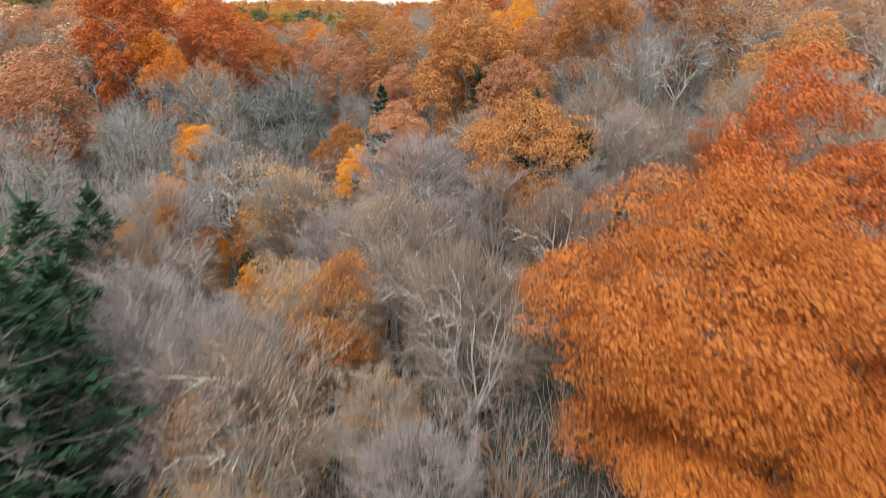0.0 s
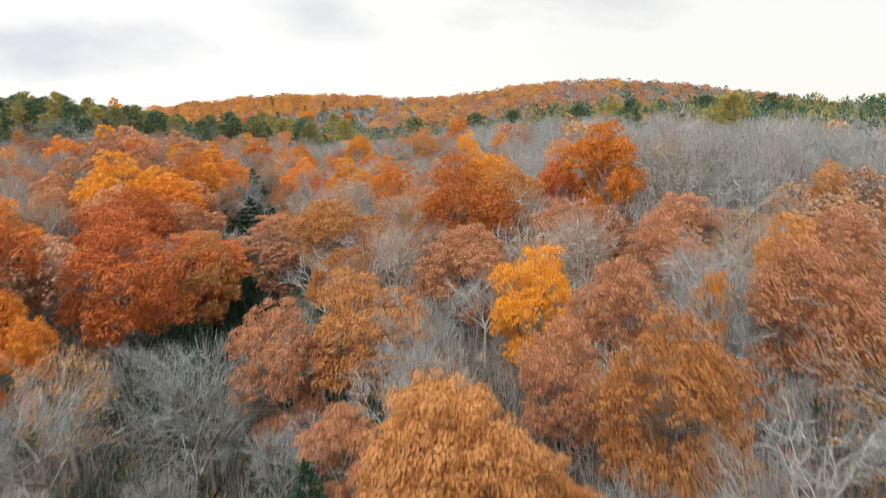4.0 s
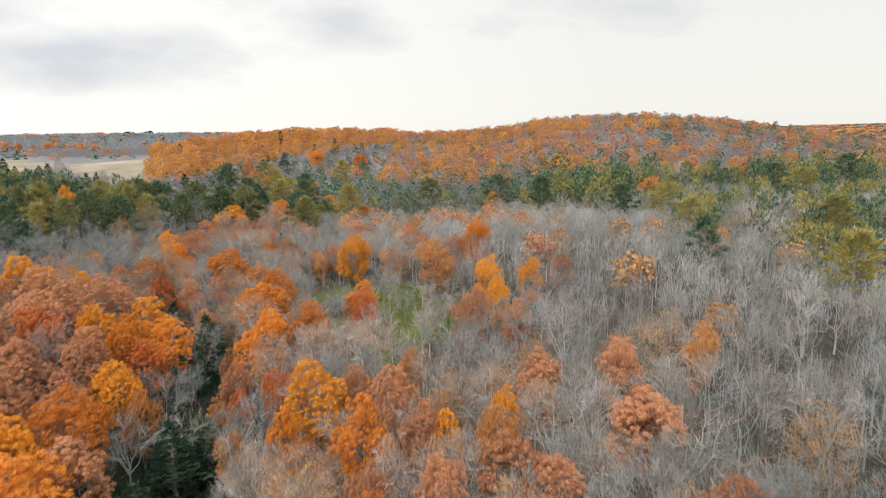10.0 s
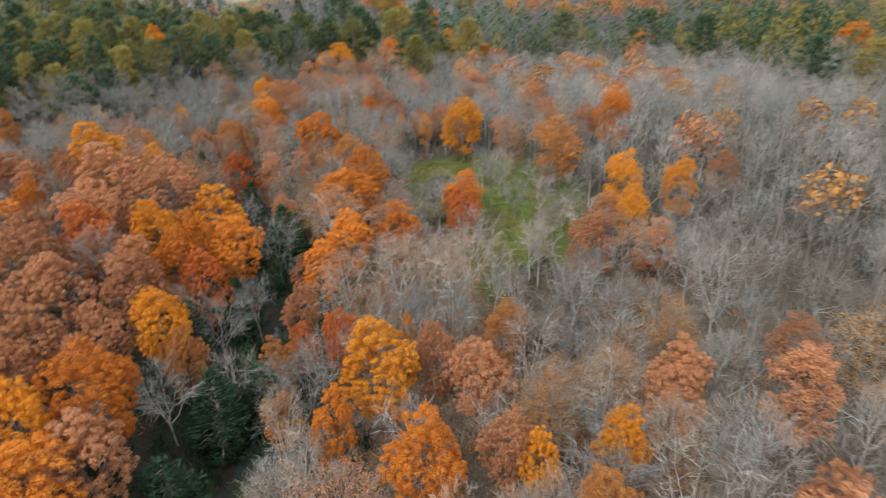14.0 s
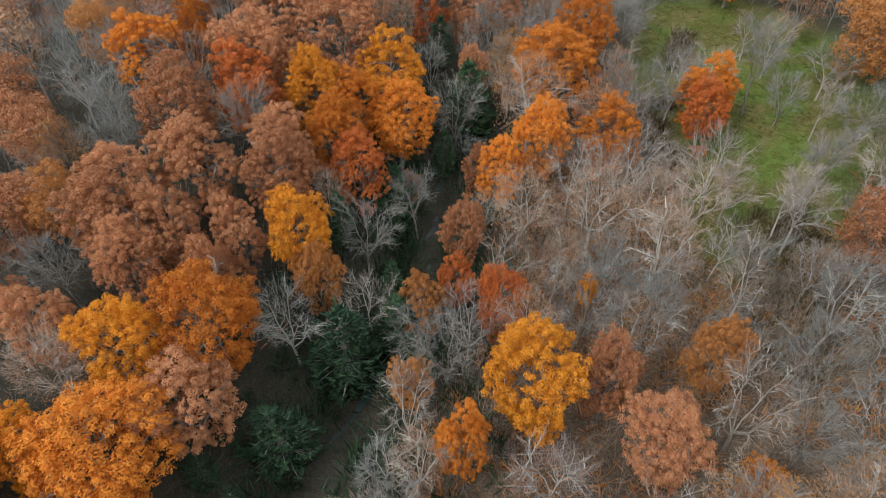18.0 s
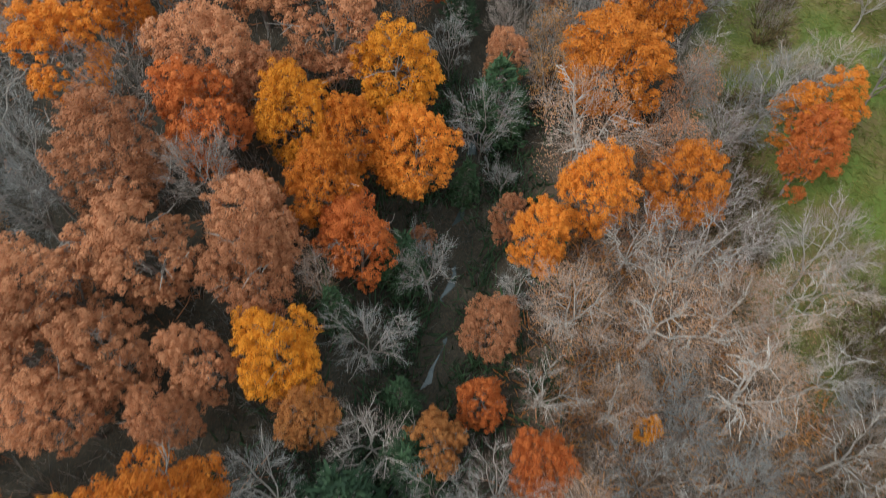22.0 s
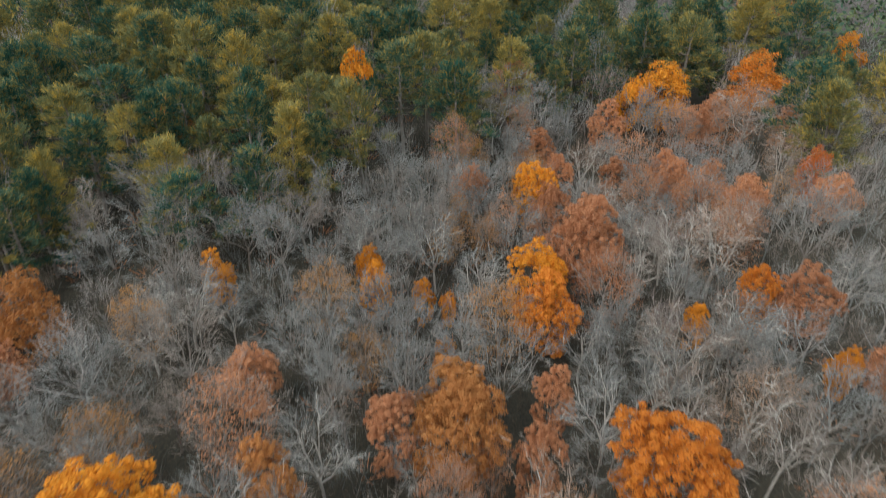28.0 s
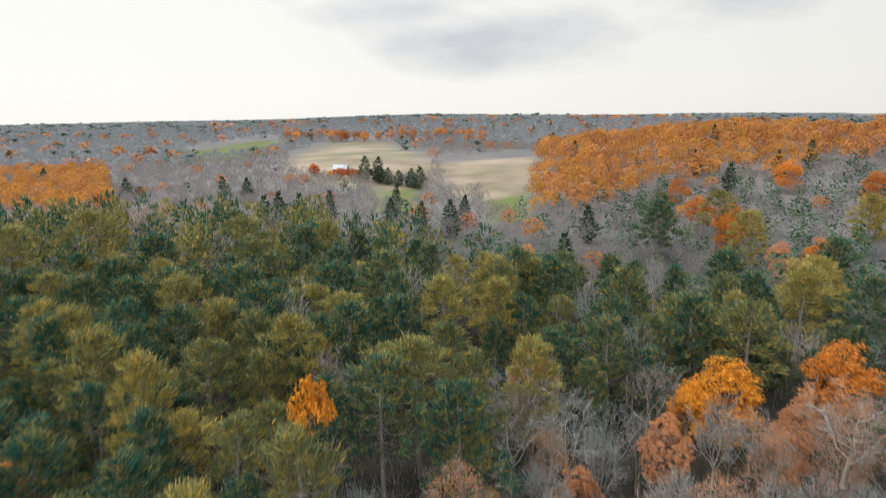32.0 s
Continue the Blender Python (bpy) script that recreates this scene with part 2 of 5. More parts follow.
straw = mixed(gt, straw, (0.17, 0.17, 0.085), tone(gt, (0, 0, 0), (0.6, 0.6, 0.6), noise_of(gt, 0.008, 3.0), (0.47, 0.6)))
scrub = tone(gt, (0.055, 0.043, 0.026), (0.17, 0.120, 0.065), noise_of(gt, 0.5, 5.0), (0.3, 0.7))
drift = tone(gt, (0.045, 0.034, 0.026), (0.23, 0.155, 0.105), noise_of(gt, 0.5, 8.0), (0.36, 0.66))
drift = mixed(gt, drift, tone(gt, (0.05, 0.038, 0.03), (0.27, 0.18, 0.12), noise_of(gt, 4.0, 4.0), (0.38, 0.62)), 0.45)
# Far floor: pale grey in the base colour, standing in for aerial haze.
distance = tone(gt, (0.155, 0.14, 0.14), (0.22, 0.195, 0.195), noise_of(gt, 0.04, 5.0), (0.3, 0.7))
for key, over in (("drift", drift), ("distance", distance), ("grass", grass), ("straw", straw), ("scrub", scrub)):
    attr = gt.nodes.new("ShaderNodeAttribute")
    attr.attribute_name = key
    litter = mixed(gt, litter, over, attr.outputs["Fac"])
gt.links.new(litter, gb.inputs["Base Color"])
gb.inputs["Roughness"].default_value = 0.95
gbump = gt.nodes.new("ShaderNodeBump")
gbump.inputs["Strength"].default_value, gbump.inputs["Distance"].default_value = 0.6, 0.25
gt.links.new(noise_of(gt, 1.6, 5.0), gbump.inputs["Height"])
gt.links.new(gbump.outputs["Normal"], gb.inputs["Normal"])

# ---- lie of the land ----


def sig(v):
    return 1 / (1 + np.exp(np.clip(v, -50, 50)))


def knoll(x, y, cx, cy, rx, ry, h):
    return h * np.exp(-(((x - cx) / rx) ** 2 + ((y - cy) / ry) ** 2))


def stream_x(y):
    return -20 - 0.1 * (y - 20) - 0.001 * (y - 20) ** 2 + 1.2 * np.sin(y / 9)


# knolls and hollows of the wooded slopes, by 40 m eastwards and 37.5 m northwards
RISES = (
    (0.0, 0.0, 2.1, 0.9, 1.5, 2.7, 0.1),
    (0.1, 1.0, -4.8, 1.5, 3.4, 3.6, 0.1),
    (0.4, 4.1, 1.6, -1.2, 1.3, -2.7, -0.2),
    (0.4, 0.1, -0.1, 0.3, 3.3, 2.6, 0.2),
    (0.2, 2.2, 1.0, -0.7, 0.5, 3.3, 0.3),
    (-0.2, 2.6, 2.1, -2.2, 0.6, 3.0, 0.1),
    (3.4, 0.9, 0.3, -1.0, 4.7, 4.4, 0.5),
    (6.8, -0.5, 0.0, 0.9, 5.1, 1.8, 1.2),
    (3.5, -3.7, 0.9, 0.5, 1.1, 0.3, 1.6),
)


def land(x, y):
    """Height of the ground: a valley that falls to the south, a wooded hill in the north-east, rolling country beyond."""
    x, y = np.asarray(x, float), np.asarray(y, float)
    z = -18 * sig((y + 2) / 18)
    z = z + 10 * (1 - sig((x - 55) / 22)) * (1 - sig((y - 20) / 30))
    z = z + knoll(x, y, 170, 600, 190, 190, 37.5) + knoll(x, y, -290, 290, 90, 110, 7)
    z = z + 13 * (1 - sig((-x - 135) / 35)) * (1 - sig((y - 150) / 35))
    z = z + knoll(x, y, -110, 680, 170, 120, 30) + knoll(x, y, -430, 620, 130, 110, 12)
    z = z - 6.5 * np.exp(-((x - stream_x(y)) / 10) ** 2) * sig((y - 175) / 12) * sig((-40 - y) / 15)
    for j, row in enumerate(RISES):
        for i, h in enumerate(row):
            if h:
                z = z + knoll(x, y, -140 + 40 * i, -30 + 37.5 * j, 36, 36, h)
    r = np.hypot(x, y - 100)
    far = 1 - sig((r - 950) / 150)
    z = z + far * (16 + 9 * np.sin(x / 310 + 1) * np.cos(y / 420) + 8 * np.sin((x + y) / 760 + 0.5))
    return z


def inside(x, y, corners):
    """Whether points lie in a polygon of (x, y) corners."""
    x, y = np.asarray(x, float), np.asarray(y, float)
    res = np.zeros(np.broadcast(x, y).shape, bool)
    for (ax, ay), (bx, by) in zip(corners, corners[1:] + corners[:1]):
        cross = (ay > y) != (by > y)
        with np.errstate(divide="ignore", invalid="ignore"):
            res ^= cross & (x < (bx - ax) * (y - ay) / (by - ay + 1e-12) + ax)
    return res


MEADOW = [(-41, 213), (-35, 188), (-25, 166), (-13, 152), (-4, 146), (2, 160), (5, 180), (0, 200), (-12, 214), (-26, 222)]
HAYFIELDS = [
    [(-493, 582), (-622, 752), (-651, 837), (-590, 854), (-398, 644), (-344, 585), (-300, 518), (-305, 487), (-340, 497), (-376, 495), (-414, 507)],
    [(-342, 585), (-326, 618), (-290, 647), (-229, 520), (-244, 488), (-268, 491)],
]
PASTURES = [
    [(-281, 539), (-256, 563), (-199, 448), (-213, 439)],
    [(-330, 496), (-304, 515), (-249, 438), (-272, 425)],
    [(-727, 650), (-759, 750), (-755, 820), (-628, 701), (-578, 599), (-625, 576)],
]


SCRUB = [
    [(-30, 181), (-26, 181), (-19, 160), (-23, 157)],
    [(-9, 160), (-2, 165), (6, 150), (5, 135), (-2, 131), (-4, 147)],
    [(-33, 205), (-29, 205), (-26, 193), (-30, 191)],
    [(-27, 183), (-18, 193), (-18, 189), (-26, 179)],
    [(-24, 172), (-20, 171), (-16, 160), (-19, 158)],
]


def mesh_of(name, verts, faces, mat, tint=None, smooth=False):
    """A mesh from arrays of corners and of equal-sided faces."""
    verts, faces = np.asarray(verts, np.float32), np.asarray(faces, np.int32)
    me = bpy.data.meshes.new(name)
    k = faces.shape[1]
    me.vertices.add(len(verts))
    me.vertices.foreach_set("co", verts.ravel())
    me.loops.add(faces.size)
    me.loops.foreach_set("vertex_index", faces.ravel())
    me.polygons.add(len(faces))
    me.polygons.foreach_set("loop_start", np.arange(0, faces.size, k, dtype=np.int32))
    if smooth:
        me.polygons.foreach_set("use_smooth", np.ones(len(faces), bool))
    if tint is not None:
        me.attributes.new("tint", "FLOAT", "POINT").data.foreach_set("value", np.asarray(tint, np.float32))
    me.update(calc_edges=True)
    me.materials.append(mat)
    return me


def spread(near, far, step):
    a = np.arange(-near, near + 1, step)
    b = near * (far / near) ** np.linspace(0, 1, 76)[1:]
    return np.concatenate([-b[::-1], a, b])


gx, gy = np.meshgrid(spread(240, 4600, 4.0) - 30, spread(240, 4600, 4.0) + 130)
nx = gx.shape[1]
cell = (np.arange(gx.shape[0] - 1)[:, None] * nx + np.arange(nx - 1)).ravel()
gz = land(gx, gy)
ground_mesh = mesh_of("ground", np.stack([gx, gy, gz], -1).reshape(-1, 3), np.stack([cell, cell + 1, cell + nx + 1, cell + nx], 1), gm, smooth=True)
gxr, gyr = gx.ravel(), gy.ravel()
for key, some in (("grass", [MEADOW, *PASTURES]), ("straw", HAYFIELDS), ("scrub", SCRUB)):
    share = np.zeros(len(gxr))
    for dx, dy in ((-2, -2), (-2, 2), (2, -2), (2, 2), (0, 0), (3, 0), (-3, 0), (0, 3), (0, -3)):
        share += np.any([inside(gxr + dx, gyr + dy, c) for c in some], axis=0) / 9
    ground_mesh.attributes.new(key, "FLOAT", "POINT").data.foreach_set("value", share.astype(np.float32))
bank = np.clip((gxr - stream_x(gyr) - 7) / 8, 0, 1) * np.clip((gyr - 20) / 30, 0, 1) * np.clip((175 - gyr) / 20, 0, 1) * np.clip((45 - gxr) / 25, 0, 1)
ground_mesh.attributes.new("drift", "FLOAT", "POINT").data.foreach_set("value", (0.8 * bank).astype(np.float32))
# Grows with distance: share of the pale haze colour in the far floor.
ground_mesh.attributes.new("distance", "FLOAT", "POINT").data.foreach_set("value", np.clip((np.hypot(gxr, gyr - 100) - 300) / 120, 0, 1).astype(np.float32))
ground = tagged(new("ground", ground_mesh), "leaf-strewn forest floor with a grassy clearing and far hay fields", "ground", kind="structure")

wm, wtree, wb = material("stream_water")
wb.inputs["Base Color"].default_value = (0.05, 0.07, 0.075, 1)
wb.inputs["Roughness"].default_value = 0.06
wbump = wtree.nodes.new("ShaderNodeBump")
wbump.inputs["Strength"].default_value, wbump.inputs["Distance"].default_value = 0.25, 0.05
wtree.links.new(noise_of(wtree, 4.0, 3.0), wbump.inputs["Height"])
wtree.links.new(wbump.outputs["Normal"], wb.inputs["Normal"])
sy = np.arange(-10, 172, 1.5)
sw = 0.7 + 0.3 * np.sin(sy * 0.9) + 0.25 * np.sin(sy * 0.37 + 1)
across = np.array([-1.0, -0.4, 0.4, 1.0])
wx, wy = stream_x(sy)[:, None] + sw[:, None] * across, np.repeat(sy[:, None], 4, 1)
wz = np.repeat((land(stream_x(sy), sy) + 0.14)[:, None], 4, 1)
wcell = (np.arange(len(sy) - 1)[:, None] * 4 + np.arange(3)).ravel()
tagged(new("water", mesh_of("water", np.stack([wx, wy, wz], -1).reshape(-1, 3), np.stack([wcell, wcell + 1, wcell + 5, wcell + 4], 1), wm, smooth=True)), "narrow shallow stream in the bottom of the gully", "stream", kind="structure")

# ---- shapes of trees ----
rng = np.random.default_rng(11)


class Shape:
    """Corners and four-sided faces, gathered."""

    def __init__(self):
        self.v, self.f, self.n = [], [], 0

    def add(self, v, f):
        self.v.append(np.asarray(v, float))
        self.f.append(np.asarray(f, int) + self.n)
        self.n += len(v)

    def tube(self, pts, radii, sides):
        pts = np.asarray(pts, float)
        ways = np.gradient(pts, axis=0)
        ways /= np.linalg.norm(ways, axis=1, keepdims=True) + 1e-9
        side = np.cross(ways, (0.31, 0.87, 0.38))
        side /= np.linalg.norm(side, axis=1, keepdims=True) + 1e-9
        up = np.cross(ways, side)
        a = np.arange(sides) * 2 * np.pi / sides
        ring = np.cos(a)[None, :, None] * side[:, None] + np.sin(a)[None, :, None] * up[:, None]
        v = pts[:, None] + ring * np.asarray(radii)[:, None, None]
        i = np.arange(len(pts) - 1)[:, None] * sides
        j = np.arange(sides)
        k = (j + 1) % sides
        self.add(v.reshape(-1, 3), np.stack([i + j, i + k, i + sides + k, i + sides + j], -1).reshape(-1, 4))

    def cards(self, at, out, length, width):
        """Leaf-shaped blades at places, facing outwards with a random turn."""
        n = len(at)
        out = out / (np.linalg.norm(out, axis=1, keepdims=True) + 1e-9)
        r = rng.normal(size=(n, 3))
        a = np.cross(out, r)
        a /= np.linalg.norm(a, axis=1, keepdims=True) + 1e-9
        b = np.cross(out, a)
        length, width = np.broadcast_to(length, n)[:, None], np.broadcast_to(width, n)[:, None]
        v = np.stack([at - a * length / 2, at + b * width / 2 + a * length * 0.08, at + a * length / 2, at - b * width / 2 + a * length * 0.08], 1)
        self.add(v.reshape(-1, 3), np.arange(4 * n).reshape(-1, 4))

    def blades(self, start, end, width):
        """Thin twigs that taper to a point."""
        n = len(start)
        way = end - start
        side = np.cross(way, rng.normal(size=(n, 3)))
        side /= np.linalg.norm(side, axis=1, keepdims=True) + 1e-9
        w = np.broadcast_to(width, n)[:, None]
        v = np.stack([start - side * w / 2, start + side * w / 2, end + side * w * 0.18, end - side * w * 0.18], 1)
        self.add(v.reshape(-1, 3), np.arange(4 * n).reshape(-1, 4))

    def mesh(self, name, mat, tint=None):
        return mesh_of(name, np.concatenate(self.v), np.concatenate(self.f), mat, tint)


def unit(v):
    return v / (np.linalg.norm(v, axis=-1, keepdims=True) + 1e-9)


def limbs(shape, height, radius, fork, count, lean, upright=0.75):
    """A trunk that forks into crooked limbs, branches and branchlets; returns points along them and their directions."""
    top = np.array([rng.normal(0, 0.25), rng.normal(0, 0.25), height * fork])
    shape.tube([(0, 0, -0.4), (0.05, 0, height * fork * 0.5), top], [radius * 1.25, radius, radius * 0.8], 6)
    ends, ways = [], []
    for i in range(count):
        a = 2 * np.pi * (i + rng.uniform(-0.3, 0.3)) / count
        reach = lean * rng.uniform(0.7, 1.05) * (0.25 if i == 0 else 1)
        rise = height * (1 - fork) * rng.uniform(0.72, 0.97) * (1 if i == 0 else 0.92)
        s = top - np.array([0, 0, height * fork * rng.uniform(0, 0.25)])
        out = np.array([math.cos(a), math.sin(a), 0])
        m = s + out * reach * 0.6 + np.array([0, 0, rise * 0.42]) + rng.normal(0, 0.3, 3)
        e = s + out * reach + np.array([0, 0, rise])
        pts = np.array([s, (s + m) / 2 + rng.normal(0, 0.2, 3), m, (m + e) / 2 + rng.normal(0, 0.35, 3), e])
        shape.tube(pts, radius * np.array([0.62, 0.5, 0.4, 0.26, 0.09]), 4)
        for j in range(7):
            u = rng.uniform(0.25, 0.97) * 4
            k = min(3, int(u))
            p = pts[k] + (pts[k + 1] - pts[k]) * (u - k)
            b = a + rng.uniform(-1.7, 1.7)
            w = unit(np.array([math.cos(b), math.sin(b), upright * rng.uniform(0.2, 1.4)]))
            far = p + w * height * rng.uniform(0.09, 0.19)
            mid = (p + far) / 2 + rng.normal(0, 0.16, 3)
            shape.tube([p, mid, far], radius * np.array([0.30, 0.20, 0.07]), 3)
            for q in (0.3, 0.5, 0.7, 0.9):
                side = unit(w + rng.normal(0, 0.65, 3))
                root = p + (far - p) * q
                tip = root + side * height * rng.uniform(0.05, 0.1)
                shape.blades(root[None], tip[None], radius * 0.42)
                ends += [root, (root + tip) / 2, tip]
                ways += [side, side, side]
            ends.append(far)
            ways.append(w)
        for q in (0.6, 0.8, 1.0):
            ends.append(m + (e - m) * q)
            ways.append(unit(e - m))
    return np.array(ends), np.array(ways)


def bare_tree_shapes(height, lean, twigs, fork=0.3, count=6, width=0.05, radius=0.165):
    """A leafless tree: limbs, and a rounded haze of fine twigs that grow outwards and up from them."""
    wood, fine = Shape(), Shape()
    ends, ways = limbs(wood, height, radius, fork, count, lean)
    i = rng.integers(0, len(ends), twigs)
    heart = np.array([0, 0, height * 0.5])
    w = unit(0.55 * ways[i] + 0.6 * unit(ends[i] - heart) + rng.normal(0, 0.5, (twigs, 3)) + np.array([0, 0, 0.25]))
    s = ends[i] + rng.normal(0, 0.1, (twigs, 3))
    e = s + w * (height * rng.uniform(0.03, 0.09, twigs))[:, None]
    fine.blades(s, e, width * rng.uniform(0.5, 1.3, twigs))
    n = twigs // 3
    d = unit(rng.normal(size=(n, 3)) + (0, 0, 0.5))
    d[:, 2] = np.abs(d[:, 2])
    p = np.array([0, 0, height * 0.58]) + d * np.array([lean * 1.18, lean * 1.18, height * 0.41]) * rng.uniform(0.72, 1.0, n)[:, None]
    w = unit(d + rng.normal(0, 0.3, (n, 3)) + (0, 0, 0.7))
    fine.blades(p - w * (height * rng.uniform(0.05, 0.1, n))[:, None], p, width * rng.uniform(0.5, 1.2, n))
    return wood, fine


def crown_of(height, radius, leaves, size, lobes=24, squash=0.8, low=0.26, gap=0.0, loose=0.55):
    """A rounded crown of lobes with gaps between them, each lobe covered in separate leaf clusters."""
    shape = Shape()
    mid, half = height * 0.60, height * 0.36
    centre, girth = [], []
    inner = lobes // 4
    for k in range(lobes + inner):
        a = k * 2.39996 + rng.uniform(-0.35, 0.35)
        v = 1.0 - 1.62 * (k + 0.4) / lobes if k < lobes else 0.95 - 0.9 * (k - lobes) / inner
        depth = 1.0 if k < lobes else (0.86 if v > 0.6 else 0.6)
        flat = math.sqrt(max(0.03, 1 - v * v)) * (1 if v > 0 else 0.92)
        reach = radius * 0.84 * depth * flat * rng.uniform(0.72, 1.1)
        centre.append((reach * math.cos(a), reach * math.sin(a), mid + half * 0.88 * depth * v * rng.uniform(0.8, 1.08)))
        girth.append(radius * rng.uniform(0.7, 1.3) * 0.37 * math.sqrt(20 / (lobes + 7)) * (1 if k < lobes else 1.15))
    centre, girth = np.array(centre), np.array(girth)
    share = girth**2 / (girth**2).sum()
    for c, g, s in zip(centre, girth, share):
        n = max(4, int(leaves * s * 1.25))
        d = unit(rng.normal(size=(n, 3)))
        d[:, 2] = np.where(d[:, 2] < -0.2, -d[:, 2], d[:, 2])
        p = c + d * g * np.array([1, 1, squash]) * rng.uniform(0.66, 1.10, n)[:, None]
        deep = np.min(np.linalg.norm((p[:, None] - centre) / np.array([1, 1, squash]), axis=2) / girth, axis=1)
        keep = (deep > 0.62) & (p[:, 2] > height * low) & (rng.uniform(size=n) > gap)
        p, d = p[keep], d[keep]
        if len(p):
            shape.cards(p, unit(d + rng.normal(0, loose, p.shape)), size * rng.uniform(0.65, 1.4, len(p)), size * rng.uniform(0.5, 0.9, len(p)))
    return shape


def oak_crown(height, radius, leaves, size, boughs=6, gap=0.0, low=0.2, plump=1.0, clumps=15, core=0.5):
    """An uneven crown: a few great boughs, each a cluster of leafy clumps with dark creases between them."""
    shape = Shape()
    mid, half = height * 0.60, height * 0.34
    great = [(np.array([rng.normal(0, 0.1) * radius, rng.normal(0, 0.1) * radius, mid + half * rng.uniform(0.36, 0.5)]), radius * rng.uniform(0.5, 0.6))]
    first = rng.uniform(0, 6.28)
    for ring, count, reach, level, girth in ((0, boughs, 0.56, 0.06, 0.42), (1, boughs, 0.58, -0.46, 0.38), (2, max(3, boughs - 1), 0.40, -0.9, 0.32)):
        for k in range(count):
            a = first + ring * 0.6 + 2 * np.pi * (k + rng.uniform(-0.28, 0.28)) / count
            r = radius * reach * rng.uniform(0.78, 1.2)
            great.append((np.array([r * math.cos(a), r * math.sin(a), mid + half * (level + rng.uniform(-0.22, 0.26))]), radius * girth * rng.uniform(0.8, 1.18)))
    centre, girth = [], []
    for c, g in great:
        out = unit(c - np.array([0, 0, mid - half * 0.4]))
        for k in range(clumps):
            v = 1 - 1.75 * (k + 0.5) / clumps
            a = k * 2.39996 + rng.uniform(-0.4, 0.4)
            d = np.array([math.sqrt(1 - v * v) * math.cos(a), math.sqrt(1 - v * v) * math.sin(a), v])
            if d @ out < -0.45:
                continue
            centre.append(c + unit(d + 0.25 * out) * g * rng.uniform(0.62, 1.06))
            girth.append(g * plump * math.sqrt(15 / clumps) * rng.uniform(0.25, 0.42))
        centre.append(c)
        girth.append(g * core)
    centre, girth = np.array(centre), np.array(girth)
    share = girth**2 / (girth**2).sum()
    for c, g, s in zip(centre, girth, share):
        n = max(4, int(leaves * s * 1.3))
        d = unit(rng.normal(size=(n, 3)) + (0, 0, 0.35))
        d[:, 2] = np.where(d[:, 2] < -0.35, -d[:, 2], d[:, 2])
        p = c + d * g * np.array([1.08, 1.08, 0.82]) * (0.55 + 0.62 * rng.uniform(0, 1, n) ** 0.6)[:, None]
        deep = np.min(np.linalg.norm(p[:, None] - centre, axis=2) / girth, axis=1)
        keep = (deep > 0.55) & (rng.uniform(size=n) > gap)
        p, d = p[keep], d[keep]
        if len(p):
            shape.cards(p, unit(d + (0, 0, 0.15) + rng.normal(0, 0.34, p.shape)), size * rng.uniform(0.65, 1.4, len(p)), size * rng.uniform(0.5, 0.9, len(p)))
    corners = np.concatenate(shape.v)
    wide = np.percentile(np.hypot(corners[:, 0], corners[:, 1]), 97)
    under, over = np.percentile(corners[:, 2], (2, 99.6))
    size_of = np.array([radius / wide, radius / wide, height * (1 - low) / (over - under)])
    shape.v = [v * size_of + (0, 0, height * low - under * size_of[2]) for v in shape.v]
    return shape


def pine_shapes(height, radius, whorls, boughs, tufts, size, low, pointed):
    """A conifer: tiers of upswept boughs that carry plumes of needles; the higher pointed, the sharper the top."""
    wood, crown = Shape(), Shape()
    wood.tube([(0, 0, -0.4), (0.1, 0, height * 0.5), (0, 0.1, height * 0.97)], [0.3, 0.21, 0.05], 6)
    for k in range(whorls):
        u = k / (whorls - 1)
        z = height * (low + ((0.95 if pointed > 0.6 else 0.89) - low) * u)
        reach = radius * ((1 - u**2.2) ** (pointed * 1.15) * (1 - 0.35 * u * pointed) * 0.9 + (0.12 if pointed > 0.6 else 0.2)) * rng.uniform(0.82, 1.12) * min(1.0, 0.66 + 1.3 * u)
        count = max(3, round(boughs * (1 - 0.45 * u)))
        first = rng.uniform(0, 6.28)
        for j in range(count):
            a = first + 2 * np.pi * (j + rng.uniform(-0.3, 0.3)) / count
            r = reach * rng.uniform(0.62, 1.18)
            way = np.array([math.cos(a), math.sin(a), 0])
            side = np.array([-math.sin(a), math.cos(a), 0])
            root = np.array([0, 0, z])
            tip = way * r + (0, 0, z + r * rng.uniform(0.05, 0.42 if pointed > 0.6 else 0.34))
            wood.tube([root, (root + tip) / 2 - (0, 0, 0.15), tip], [0.07, 0.05, 0.02], 3)
            n = max(5, int(tufts * (0.35 + r / radius)))
            clumps = max(2, round(3.6 * r / radius))
            knot = rng.integers(0, clumps, n)
            t = (0.42 + 0.62 * (knot + 0.5) / clumps)[:, None] + rng.normal(0, 0.07, (n, 1))
            sway = np.where(knot == clumps - 1, 0.0, np.where(knot % 2 == 0, 0.2, -0.2))[:, None] * r
            p = root + (tip - root) * t + side * (sway + rng.normal(0, 0.24, (n, 1))) + (0, 0, 1) * rng.normal(0.1, 0.2, (n, 1))
            along = unit(way * 0.8 + side * rng.normal(0, 0.75, (n, 1)) + (0, 0, 1) * rng.uniform(0.0, 1.3, (n, 1)))
            crown.blades(p - along * size * 0.35, p + along * size * 0.65, size * rng.uniform(0.26, 0.5, n))
        if k == whorls - 1:
            t = rng.normal(0, 0.4, (16, 3))
            crown.blades(np.array([0, 0, height * 0.92]) + t * 0.5, np.array([0, 0, height * 0.985]) + t * 1.3, 0.34)
    return wood, crown


